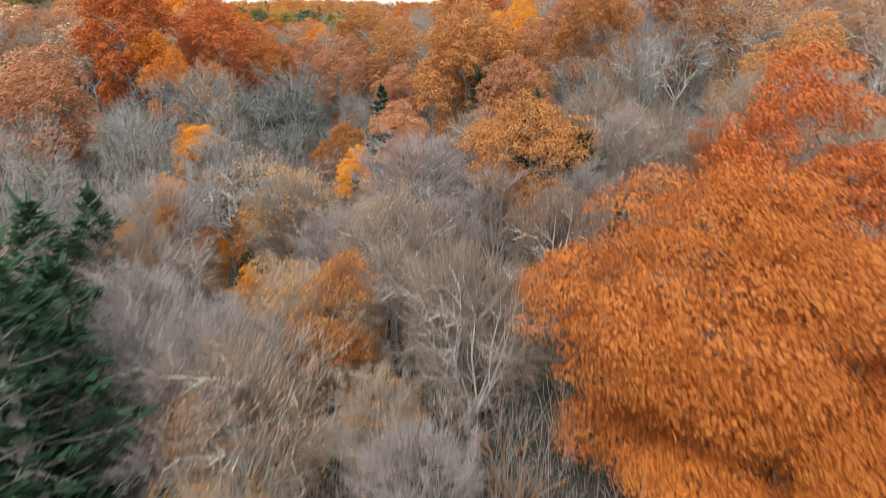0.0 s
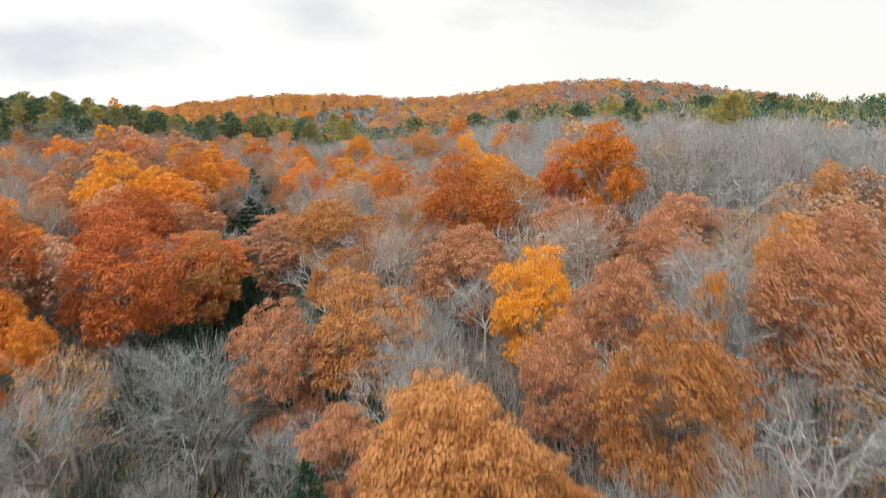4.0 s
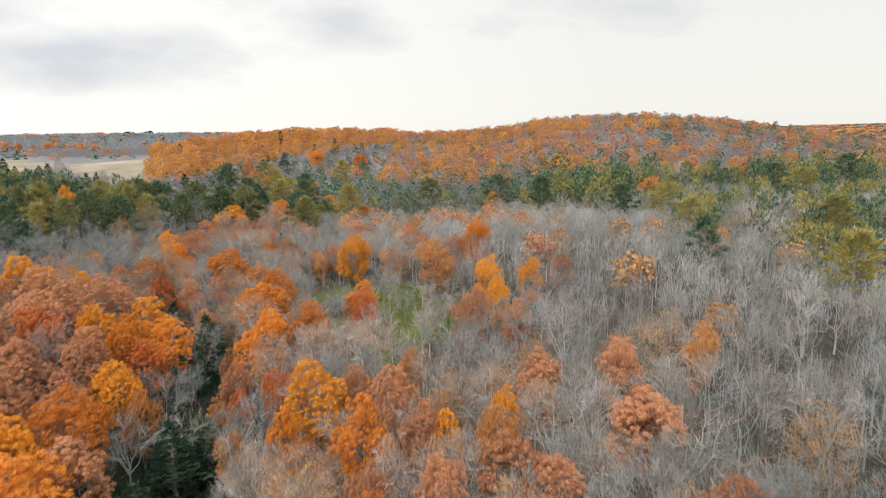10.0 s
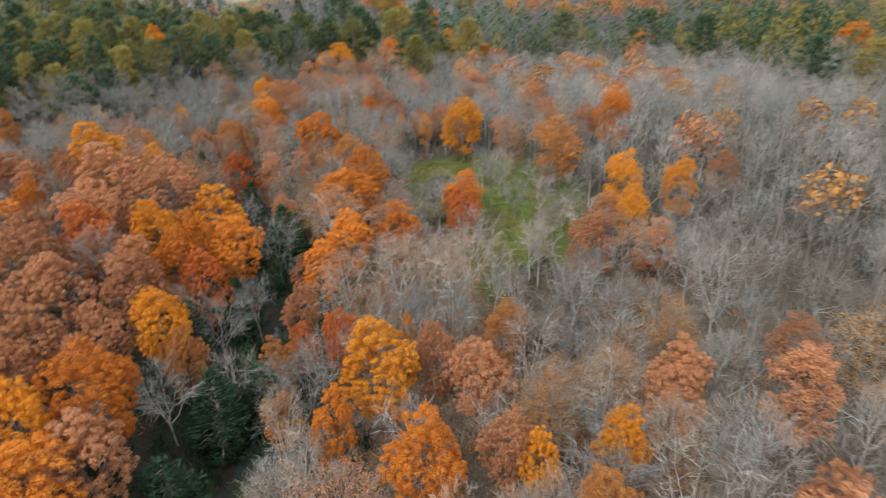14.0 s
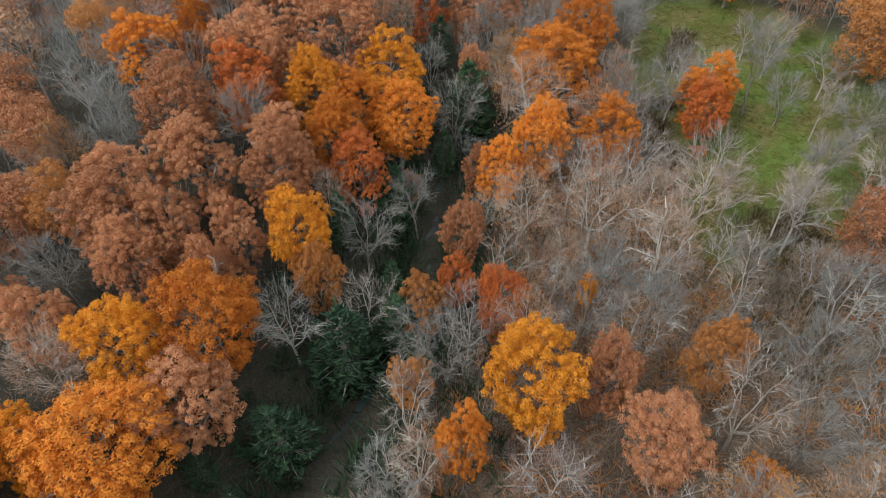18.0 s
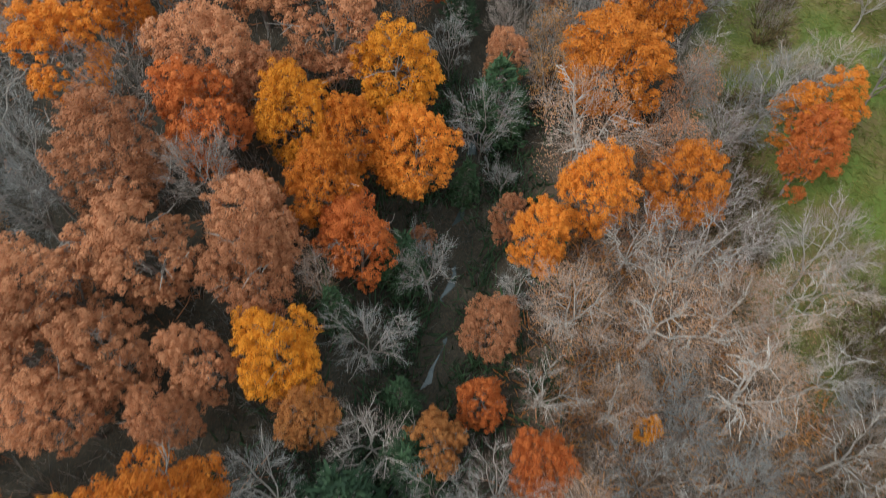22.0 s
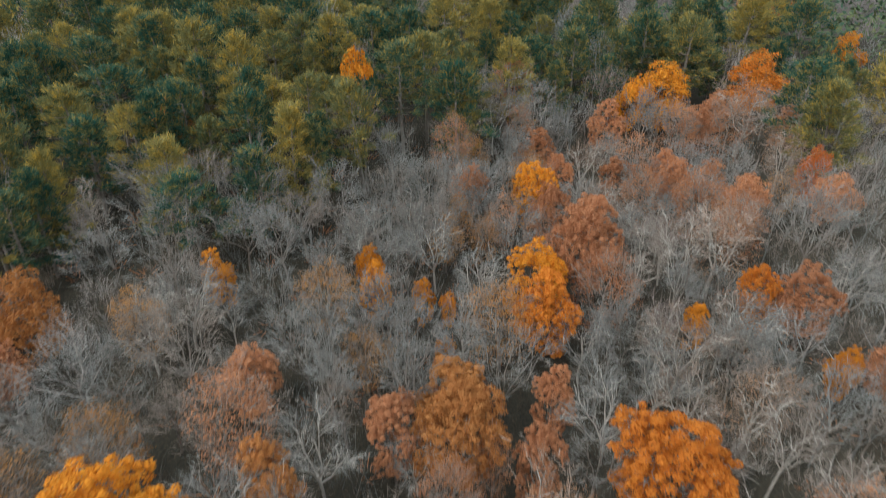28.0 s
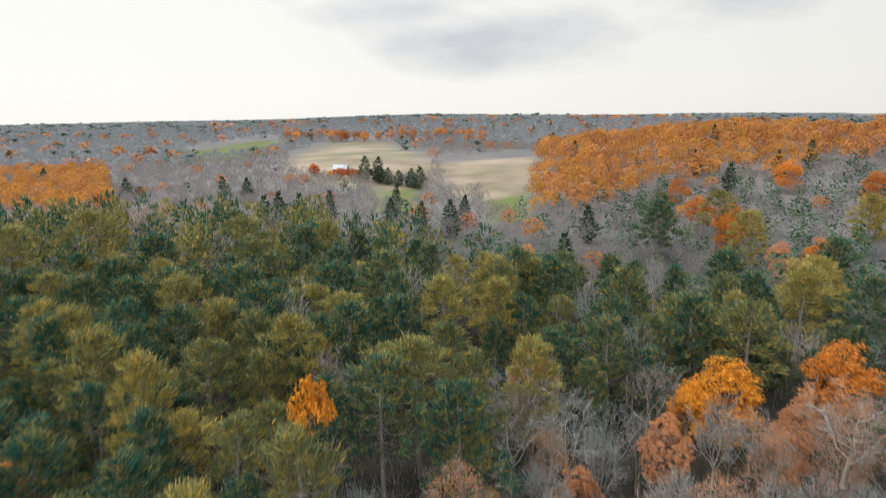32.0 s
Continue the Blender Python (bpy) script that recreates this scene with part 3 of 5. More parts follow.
def plume_crown(height, radius, lobes, per, size, width, low=0.3, taper=0.5):
    """The egg-shaped crown of a pine: plumes of needles that radiate outwards and up from the ends of its boughs."""
    shape = Shape()
    for k in range(lobes):
        u = ((k + rng.uniform(0.1, 0.9)) / lobes) ** 0.85
        a = k * 2.39996 + rng.uniform(-0.4, 0.4)
        full = radius * (1 - u**1.9) ** taper * min(1.0, 0.62 + 1.5 * u) + 0.25
        r = full * rng.uniform(0.55, 1.12) * (1 if k % 4 else 0.45)
        c = np.array([r * math.cos(a), r * math.sin(a), height * (low + (0.95 - low) * u) + 0.06 * r])
        out = np.array([math.cos(a), math.sin(a), 0.25 + 1.2 * u])
        girth = radius * rng.uniform(0.08, 0.15)
        ways = unit(out + rng.normal(0, 0.62, (per, 3)) + (0, 0, 0.3))
        start = c + rng.normal(0, girth, (per, 3)) * (1, 1, 0.6)
        shape.blades(start, start + ways * size * rng.uniform(0.6, 1.3, (per, 1)), width * rng.uniform(0.7, 1.3, per))
    return shape


def haze(shape, n, width, reach=4.2, height=14.0, size=1.2):
    """A dome of fine twigs, thicker towards its rim."""
    d = unit(rng.normal(size=(n, 3)) + (0, 0, 0.35))
    d[:, 2] = np.abs(d[:, 2])
    p = np.array([0, 0, height * 0.52]) + d * np.array([reach, reach, height * 0.45]) * rng.uniform(0.45, 1.0, n)[:, None] ** 0.6
    w = unit(d + rng.normal(0, 0.4, (n, 3)) + (0, 0, 0.55))
    shape.blades(p - w * size * rng.uniform(0.6, 1.5, (n, 1)), p, width * rng.uniform(0.5, 1.3, n))


# ---- trees as things ----


def part(name, mesh, parent, mat=None, label=""):
    ob = new(name, mesh)
    ob.parent = parent
    if mat:
        ob.material_slots[0].link = "OBJECT"
        ob.material_slots[0].material = mat
    return tagged(ob, label)


BARE = [bare_tree_shapes(14.0, ln, 1250, fk, ct, 0.033) for ln, fk, ct in ((3.6, 0.30, 6), (3.0, 0.36, 5), (4.3, 0.24, 7), (2.6, 0.42, 5), (3.9, 0.2, 6))]
BARE = [(w.mesh("bare_trunk", BARK), f.mesh("bare_twigs", TWIG)) for w, f in BARE]
CROWN = [[oak_crown(14.0, 4.5, n, size, bg, plump=pl, clumps=cl, core=co).mesh("leaf_crown", LEAF["orange"]) for bg in (5, 6, 4, 7, 5, 6)[:count]] for n, size, count, pl, cl, co in ((26000, 0.17, 6, 1.02, 28, 0.75), (9000, 0.25, 6, 1.0, 20, 0.7), (32000, 0.14, 6, 1.05, 24, 0.75), (95000, 0.09, 2, 1.3, 20, 0.8), (26000, 0.16, 6, 0.84, 34, 0.35))]
THIN = [[oak_crown(14.0, 4.3, n, size, bg, 0.55).mesh("thin_crown", LEAF["tan"]) for bg in (6, 7, 5)] for n, size in ((7500, 0.165), (8000, 0.14), (12000, 0.13), (16000, 0.11))]
SPARSE = [[oak_crown(14.0, 4.3, n, size, bg, 0.72).mesh("sparse_crown", LEAF["buff"]) for bg in (6, 7, 5)] for n, size in ((6500, 0.145), (7000, 0.125), (10000, 0.12), (12000, 0.11))]
TOPMOST = crown_of(14.0, 4.5, 2600, 0.4, 50, 0.8, low=0.76).mesh("top_crown", LEAF["gold"])
FRAME = []
for ln, fk in ((3.0, 0.30), (2.7, 0.27), (3.2, 0.34)):
    w = Shape()
    limbs(w, 12.6, 0.22, fk, 4, ln)
    FRAME.append(w.mesh("oak_trunk", BARK))


def conifers(names, mat, *shapes):
    return [tuple(part_shape.mesh(n, m) for part_shape, n, m in zip(pine_shapes(*args), names, (BARK, mat))) for args in shapes]


PINE = []
for lobes, low, taper in ((44, 0.18, 0.66), (38, 0.28, 0.55), (52, 0.12, 0.80), (34, 0.36, 0.62), (46, 0.22, 0.7)):
    w = pine_shapes(22.0, 3.6, 10, 6, 1, 0.3, low, 0.42)[0]
    PINE.append((w.mesh("pine_trunk", BARK), plume_crown(22.0, 4.6, lobes, 120, 0.95, 0.12, low, taper).mesh("pine_crown", NEEDLE["pine"])))
SPRUCE = conifers(("hemlock_trunk", "hemlock_crown"), NEEDLE["spruce"], (18.0, 3.4, 15, 8, 32, 0.55, 0.08, 0.8), (18.0, 3.2, 13, 9, 32, 0.6, 0.06, 0.65))
BROOM = [bare_tree_shapes(14.0, ln, 6500, fk, ct, 0.026, 0.15) for ln, fk, ct in ((3.4, 0.10, 11), (3.0, 0.14, 10), (3.9, 0.18, 9))]
BROOM = [(w.mesh("broom_trunk", BARK), f.mesh("broom_twigs", TWIG)) for w, f in BROOM]

NOTES = {
    "orange": ("orange_maple", "full-crowned maple with bright orange autumn leaves"),
    "gold": ("golden_maple", "broad tree with golden yellow autumn leaves"),
    "russet": ("russet_oak", "oak with a dense crown of pinkish russet leaves"),
    "red": ("red_oak", "oak with deep orange-red autumn leaves"),
    "amber": ("amber_oak", "oak with a full crown of brownish amber leaves"),
    "copper": ("copper_oak", "great spreading oak with dense copper-orange leaves"),
    "tan": ("tan_oak", "thin-crowned oak with sparse tan leaves"),
    "blush": ("russet_maple", "thin-crowned maple with sparse russet leaves among grey twigs"),
    "buff": ("buff_beech", "beech with pale buff leaves among bare twigs"),
    "bare": ("bare_tree", "leafless tree with a haze of fine grey twigs"),
    "pine": ("white_pine", "tall white pine with olive and yellowing needles"),
    "spruce": ("hemlock", "dark green conifer in the shade of the gully"),
}
# distance from the line of flight decides how fine a tree is
LEGS = [((-5, -58), (0, 0)), ((0, 0), (3, 60)), ((3, 60), (-30, 115)), ((-30, 115), (-60, 160)), ((-60, 160), (-110, 240))]


def off_line(x, y):
    best = 1e9
    for (ax, ay), (bx, by) in LEGS:
        dx, dy = bx - ax, by - ay
        u = min(1, max(0, ((x - ax) * dx + (y - ay) * dy) / (dx * dx + dy * dy)))
        best = min(best, math.hypot(x - ax - u * dx, y - ay - u * dy))
    return best


planted = []
tally = {}


def plant(kind, x, y, width, tall, label=""):
    """One tree as a thing of its own, with trunk and crown, rooted in the ground."""
    n = tally[kind] = tally.get(kind, -1) + 1
    z = float(land(x, y))
    name, note = NOTES[kind]
    fine = (3 if width > 11 else 2) if y < -5 and off_line(x, y) < 26 else 1 if off_line(x, y) > 48 else 4 if y > 76 else 0
    tree = new(name)
    if kind == "bare":
        trunk, crown = BROOM[n % 3] if fine in (2, 3) else BARE[n % len(BARE)]
        base_w, base_h = 9.0, 14.8
        part("trunk", trunk, tree, PALE_BARK if n % 5 == 0 or "pale" in label or (x > stream_x(y) + 8 and n % 2) else None)
        part("twig_crown", crown, tree, (TWIG_TAN, TWIG_MAUVE, TWIG_MAUVE)[n % 3] if fine in (2, 3) else (TWIG_PALE if "pale" in label else (TWIG_WARM, TWIG_TAN, TWIG_MAUVE)[n % 3] if x > stream_x(y) + 8 and n % 2 else TWIG_WARM if n % 4 == 1 else None))
    elif kind in NEEDLE:
        some = PINE if kind == "pine" else SPRUCE
        trunk, crown = some[n % len(some)]
        base_w, base_h = (9.0, 22.0) if kind == "pine" else (6.4, 18.0)
        part("trunk", trunk, tree)
        part("crown", crown, tree)
    else:
        thin = kind in ("tan", "buff", "blush")
        base_w, base_h = 9.0, 14.4
        trunk = part("trunk", FRAME[n % 3], tree, PALE_BARK if kind == "buff" else None)
        if kind == "copper":
            trunk.matrix_local = Matrix.Diagonal((0.72, 0.72, 0.8, 1))
        part("crown", TOPMOST if "top alone" in label else (SPARSE if kind == "buff" else THIN if thin else CROWN)[fine % 4 if thin else fine][n % (3 if thin else 2 if fine == 3 else 6)], tree, LEAF["russet" if kind == "blush" else kind])
        if thin:
            part("twig_crown", (BROOM[n % 3] if fine in (2, 3) else BARE[n % len(BARE)])[1], tree, (TWIG_TAN if fine in (2, 3) else TWIG_PALE) if kind == "buff" else TWIG_WARM)
    turn = (n * 137.5 + x * 31 + y * 17) % 360
    tree.matrix_world = pose(x, y, z, (n * 53 % 11 - 5) * 0.8, (n * 29 % 9 - 4) * 0.8, turn) @ Matrix.Diagonal((width / base_w, width / base_w, tall / base_h, 1))
    planted.append((x, y, width))
    return tagged(tree, label or note, "tree", "trees of the wood")


# the slope at the start of the valley
plant("copper", 8.4, -39.0, 14.0, 8.6)
plant("copper", 17.0, -37.0, 10.0, 10.0)
plant("copper", 7.4, -35.0, 17.0, 15.5)
plant("amber", -11.0, -27.0, 6.5, 11.5)
plant("amber", 2.3, -13.9, 9.6, 11.9)
plant("amber", -19.2, -7.5, 5.2, 9.8)
plant("amber", 28.6, -2.6, 9.6, 12.5)
plant("amber", -0.8, 3.6, 10.5, 15.3)
plant("amber", 4.5, 4.2, 6.0, 9.1)
plant("amber", -14.3, 6.2, 5.6, 10.2)
plant("amber", 11.9, 6.6, 8.2, 15.3)
plant("buff", -9.5, -43.0, 6.0, 8.5)
plant("buff", -14.4, -34.0, 9.0, 12.5)
plant("bare", -18.5, -26.0, 7.0, 11.0)
plant("buff", -7.7, -20.0, 8.0, 11.0)
plant("buff", 9.5, -14.4, 5.9, 10.9)
plant("buff", -0.9, -7.5, 6.4, 9.5)
plant("buff", -19.2, -3.3, 12.2, 12.9)
plant("red", 15.9, -27.9, 10.9, 18.0)
plant("red", 15.6, -14.3, 4.8, 9.0)
plant("gold", -16.4, -32.6, 3.6, 8.5)
plant("gold", 16.6, -17.1, 4.0, 8.6)
plant("gold", 16.8, -16.8, 4.0, 8.5)
plant("gold", -18.3, -16.0, 3.3, 7.9)
plant("gold", -26.9, -14.0, 4.0, 8.7)
plant("gold", -23.2, -8.8, 3.2, 7.7)
plant("gold", -27.5, -6.9, 5.1, 9.2)
plant("gold", -11.3, -3.6, 4.0, 9.0)
plant("gold", -28.5, 7.5, 6.2, 8.4)
plant("gold", -29.2, 8.6, 5.2, 8.1)
plant("russet", 3.2, -1.3, 8.0, 10.8)
plant("russet", -6.8, -0.3, 5.7, 9.4)
plant("spruce", -20.0, -42.5, 8.0, 11.5)
plant("spruce", -22.8, -35.5, 10.8, 16.5)
plant("spruce", -22.8, -31.9, 7.0, 11.4)
plant("spruce", -25.0, -27.6, 7.8, 12.2)
plant("spruce", -30.0, -21.7, 7.7, 12.2)
plant("spruce", -28.0, -18.6, 5.5, 12.5)
plant("spruce", 5.6, -15.9, 4.8, 9.8)
plant("spruce", 4.2, -6.2, 5.4, 9.1)
plant("spruce", -0.3, -0.4, 4.7, 9.7)
plant("spruce", -9.0, 8.9, 4.2, 9.6)
plant("tan", -14.0, -40.0, 6.0, 9.5)
plant("tan", -8.0, -33.0, 5.0, 8.0)
plant("tan", -11.7, -26.4, 7.1, 10.9)
plant("tan", -13.3, -23.7, 8.3, 11.1)
plant("tan", -15.4, -11.0, 8.6, 12.3)
plant("tan", -15.7, -8.4, 7.8, 11.7)
plant("tan", 13.0, 1.7, 5.9, 11.1)
plant("tan", 27.6, 6.3, 12.9, 14.1)
plant("tan", 11.8, 9.9, 7.5, 11.2)
plant("bare", -18.0, -32.0, 8.0, 12.0)
plant("bare", -20.7, -30.5, 7.2, 13.5)
plant("bare", -3.4, -30.1, 8.6, 12.0, "leafless pale-limbed tree with a fan of upright branches")
plant("bare", -16.0, -29.7, 7.0, 13.3)
plant("bare", -15.9, -28.3, 7.1, 11.0)
plant("bare", -7.7, -24.9, 7.2, 10.4)
plant("bare", -21.7, -24.7, 9.1, 13.0)
plant("bare", -4.4, -19.0, 5.1, 9.2)
plant("bare", -24.9, -18.6, 9.0, 12.5)
plant("bare", -0.5, -17.7, 5.4, 10.1)
plant("bare", -10.9, -17.5, 7.3, 10.9)
plant("bare", 15.3, -15.3, 6.5, 10.7)
plant("bare", 8.5, -13.9, 6.1, 11.1)
plant("bare", -6.0, -9.8, 10.4, 10.5)
plant("bare", -22.6, -4.6, 10.9, 13.4)
plant("bare", 14.9, 0.1, 4.1, 11.4)
plant("bare", 15.2, 1.3, 5.3, 11.9)
plant("bare", -25.4, 1.5, 8.1, 12.3)
plant("bare", -32.4, 1.5, 8.5, 12.9)
plant("bare", 20.1, 5.3, 7.7, 11.6)
plant("bare", -25.1, 5.8, 7.9, 12.8)
plant("bare", 18.5, 9.0, 6.4, 11.0)
# the wooded slope
plant("amber", 26.9, 21.2, 6.2, 14.9)
plant("amber", -7.0, 27.5, 11.4, 12.9)
plant("amber", -11.8, 43.3, 7.7, 11.9)
plant("amber", -31.0, 55.9, 8.2, 15.2)
plant("amber", -14.6, 59.6, 13.8, 15.7)
plant("amber", -33.9, 62.9, 10.4, 12.4)
plant("amber", 9.8, 63.4, 9.4, 14.7)
plant("buff", 16.4, 49.4, 8.4, 11.7)
plant("buff", 10.7, 58.2, 9.7, 13.4)
plant("buff", -5.5, 70.5, 10.3, 12.0)
plant("red", -45.1, 30.6, 12.3, 21.0)
plant("red", -36.4, 42.7, 13.7, 17.9)
plant("copper", 2.5, 57.0, 13.8, 17.6)
plant("red", -32.6, 60.4, 12.6, 13.7)
plant("red", -43.1, 60.5, 13.8, 15.7)
plant("red", 18.1, 69.6, 8.3, 13.6)
plant("gold", 21.7, 23.7, 4.1, 9.8)
plant("gold", 7.2, 25.4, 7.4, 12.7)
plant("orange", -38.8, 27.1, 7.2, 14.1)
plant("orange", -57.7, 57.8, 9.8, 14.5)
plant("orange", 23.5, 61.5, 11.1, 19.5)
plant("gold", 8.9, 72.6, 10.6, 15.1)
plant("russet", -7.2, 12.6, 6.0, 9.9)
plant("russet", -47.0, 12.8, 13.8, 15.7)
plant("russet", 24.4, 13.1, 9.0, 15.2)
plant("russet", 7.7, 14.9, 6.6, 10.6)
plant("russet", 11.7, 19.8, 6.6, 13.3)
plant("russet", -14.3, 25.9, 9.1, 15.2)
plant("russet", 1.9, 37.4, 11.3, 12.6)
plant("russet", 23.3, 38.2, 8.8, 11.8)
plant("russet", 28.9, 49.0, 10.5, 12.0)
plant("russet", 18.2, 49.2, 10.9, 10.7)
plant("russet", -48.6, 51.8, 7.1, 11.1)
plant("russet", 15.7, 52.6, 7.9, 11.0)
plant("russet", -39.1, 70.2, 11.4, 13.5)
plant("tan", 13.0, 47.4, 8.0, 7.6)
plant("bare", -29.8, 16.0, 11.2, 13.8)
plant("bare", -22.3, 23.9, 12.3, 13.6)
plant("bare", -1.8, 24.2, 4.7, 8.9)
plant("bare", -21.1, 25.2, 10.6, 14.6)
plant("bare", -21.4, 25.8, 10.4, 16.5)
plant("bare", 32.0, 48.1, 10.6, 13.0)
plant("bare", 24.0, 50.5, 9.2, 12.0)
plant("bare", 38.9, 57.4, 11.9, 16.3)
plant("bare", 34.2, 62.2, 13.3, 16.7)
plant("bare", 35.3, 64.6, 11.1, 18.7)
# both banks of the gully
plant("amber", 7.4, 96.4, 6.0, 14.1)
plant("spruce", -40.1, 102.1, 7.5, 10.0)
plant("amber", -76.1, 107.9, 7.7, 14.9)
plant("amber", -32.0, 114.1, 5.2, 11.0)
plant("amber", 39.6, 115.6, 5.6, 13.9)
plant("amber", -46.8, 117.5, 6.2, 13.8)
plant("amber", -36.3, 122.8, 6.2, 13.4)
plant("amber", -5.4, 129.5, 6.0, 13.5)
plant("amber", -63.8, 132.8, 3.0, 8.6)
plant("amber", -88.0, 167.7, 5.5, 13.5)
plant("buff", -27.0, 78.6, 12.3, 14.9)
plant("buff", -58.6, 93.2, 7.7, 14.7)
plant("blush", -16.3, 97.2, 10.5, 13.0)
plant("buff", 33.2, 112.7, 7.5, 12.0)
plant("buff", -23.3, 123.2, 6.2, 13.6)
plant("buff", -54.4, 128.6, 4.7, 11.0)
plant("buff", -24.3, 133.7, 5.6, 13.1)
plant("buff", -32.3, 139.6, 9.4, 15.7)
plant("buff", -14.8, 141.5, 10.6, 16.4)
plant("buff", -24.2, 143.2, 10.1, 16.1)
plant("buff", -18.9, 148.1, 9.4, 15.6)
plant("buff", -14.1, 152.2, 8.2, 14.8)
plant("buff", -40.6, 158.5, 11.7, 17.7)
plant("red", -44.6, 78.6, 10.3, 12.6)
plant("copper", -6.6, 80.8, 9.3, 14.0)
plant("red", -28.4, 88.1, 9.7, 13.6)
plant("red", -26.8, 125.5, 5.8, 13.2)
plant("red", -34.8, 128.0, 5.1, 10.8)
plant("red", -53.2, 133.6, 7.9, 14.8)
plant("red", -71.9, 134.8, 10.1, 16.6)
plant("gold", -53.9, 78.9, 11.4, 19.2)
plant("gold", -53.7, 86.1, 6.2, 13.8)
plant("gold", -55.2, 98.5, 8.5, 15.3)
plant("gold", 1.6, 105.5, 4.5, 11.0)
plant("gold", 8.4, 107.1, 5.6, 12.6)
plant("gold", -18.5, 116.4, 9.8, 16.6)
plant("gold", -51.6, 120.2, 8.4, 15.4)
plant("gold", -20.4, 134.2, 2.5, 7.6)
plant("gold", -65.9, 140.5, 8.3, 15.4)
plant("gold", -60.9, 153.4, 10.8, 16.7)
plant("gold", 12.9, 164.1, 6.2, 14.0)
plant("gold", -94.6, 166.1, 11.8, 18.1)
plant("gold", -82.0, 167.0, 7.3, 14.7)
plant("orange", -48.4, 90.0, 12.5, 15.3)
plant("orange", -9.3, 101.9, 8.0, 16.2)
plant("orange", -50.6, 105.0, 11.1, 17.4)
plant("orange", -22.3, 108.1, 5.1, 12.9)
plant("orange", 1.6, 118.0, 4.5, 9.3)
plant("orange", -89.6, 132.5, 10.0, 16.7)
plant("orange", -58.1, 135.4, 8.0, 15.1)
plant("orange", -91.3, 141.5, 6.2, 14.0)
plant("orange", -60.8, 142.6, 7.2, 14.5)
plant("orange", -38.7, 145.6, 7.0, 14.2)
plant("orange", -55.2, 145.7, 10.1, 16.2)
plant("orange", -95.2, 148.5, 4.9, 13.0)
plant("orange", -35.7, 151.9, 8.4, 15.2)
plant("orange", -27.6, 158.1, 8.9, 15.3)
plant("pine", 79.1, 145.4, 12.4, 19.3)
plant("russet", -61.2, 77.6, 10.4, 12.9)
plant("russet", -27.6, 78.8, 13.6, 15.3)
plant("russet", 1.8, 86.6, 6.3, 14.4)
plant("russet", -63.3, 96.1, 6.6, 14.1)
plant("russet", -63.1, 105.9, 7.8, 14.8)
plant("russet", -68.5, 108.5, 10.5, 16.9)
plant("russet", -55.7, 110.7, 5.1, 13.0)
plant("russet", -62.6, 111.3, 8.2, 15.3)
plant("russet", -71.0, 114.1, 9.5, 16.2)
plant("russet", -56.3, 115.5, 6.5, 14.0)
plant("russet", -6.6, 116.8, 8.0, 14.9)
plant("russet", -67.3, 120.4, 10.4, 16.9)
plant("russet", -13.2, 121.3, 6.1, 13.6)
plant("russet", -58.5, 124.2, 8.8, 15.6)
plant("russet", -77.1, 125.9, 11.5, 17.8)
plant("russet", -61.0, 128.5, 9.2, 15.9)
plant("russet", -38.1, 134.8, 6.6, 13.7)
plant("russet", -50.2, 140.4, 3.2, 8.7)
plant("russet", -77.1, 140.8, 10.8, 17.3)
plant("russet", -43.2, 147.5, 4.6, 10.7)
plant("russet", -69.8, 152.4, 12.2, 18.2)
plant("russet", -83.1, 154.2, 12.1, 18.3)
plant("russet", -92.6, 156.0, 7.3, 14.8)
plant("blush", -31.7, 161.6, 7.8, 14.6)
plant("blush", -83.3, 161.7, 9.5, 16.5)
plant("russet", -100.6, 162.7, 5.3, 13.4)
plant("blush", -77.1, 163.7, 6.0, 13.9)
plant("blush", -68.4, 166.1, 7.0, 14.4)
plant("russet", -54.7, 166.2, 5.6, 13.1)
plant("blush", -74.5, 167.8, 7.2, 14.6)
plant("spruce", -40.5, 113.5, 9.4, 13.2)
plant("spruce", -38.1, 120.7, 7.7, 11.3)
plant("spruce", -42.3, 124.7, 4.7, 9.7)
plant("spruce", -51.5, 127.7, 4.2, 9.4)
plant("spruce", -49.8, 136.6, 6.1, 10.8)
plant("spruce", -50.5, 150.0, 4.3, 9.3)
plant("spruce", -51.5, 160.7, 9.2, 13.2)
plant("tan", 36.2, 122.4, 12.0, 14.7)
plant("tan", 15.9, 130.9, 7.3, 12.3)
plant("bare", 1.2, 77.3, 6.5, 14.5)
plant("bare", 1.4, 88.2, 8.2, 11.0)
plant("bare", 44.6, 93.3, 8.8, 17.2)
plant("bare", 30.4, 99.0, 6.3, 14.6)
plant("bare", 14.8, 100.1, 7.6, 15.4)
plant("bare", -68.2, 101.2, 8.5, 15.4)
plant("bare", -29.2, 109.7, 6.8, 13.8)
plant("bare", -45.6, 111.1, 8.4, 15.3)
plant("bare", 54.8, 117.0, 8.8, 13.5)
plant("bare", -29.3, 117.5, 7.6, 14.3)
plant("bare", -79.2, 117.7, 8.3, 15.4)
plant("bare", -34.0, 119.3, 7.2, 14.0)
plant("bare", -41.6, 119.7, 8.1, 14.7)
plant("bare", -81.4, 120.7, 7.3, 14.7)
plant("bare", -29.3, 121.9, 6.4, 13.7)
plant("bare", -86.0, 122.9, 8.8, 15.9)
plant("bare", -1.1, 124.2, 8.8, 16.3)
plant("bare", -95.6, 124.2, 8.8, 14.8)
plant("bare", -47.1, 126.5, 8.3, 15.2)
plant("bare", -18.8, 129.1, 8.2, 14.8)
plant("bare", -67.1, 130.0, 8.8, 17.6)
plant("bare", 3.8, 131.2, 8.8, 16.0)
plant("bare", -30.4, 131.9, 6.8, 13.9)
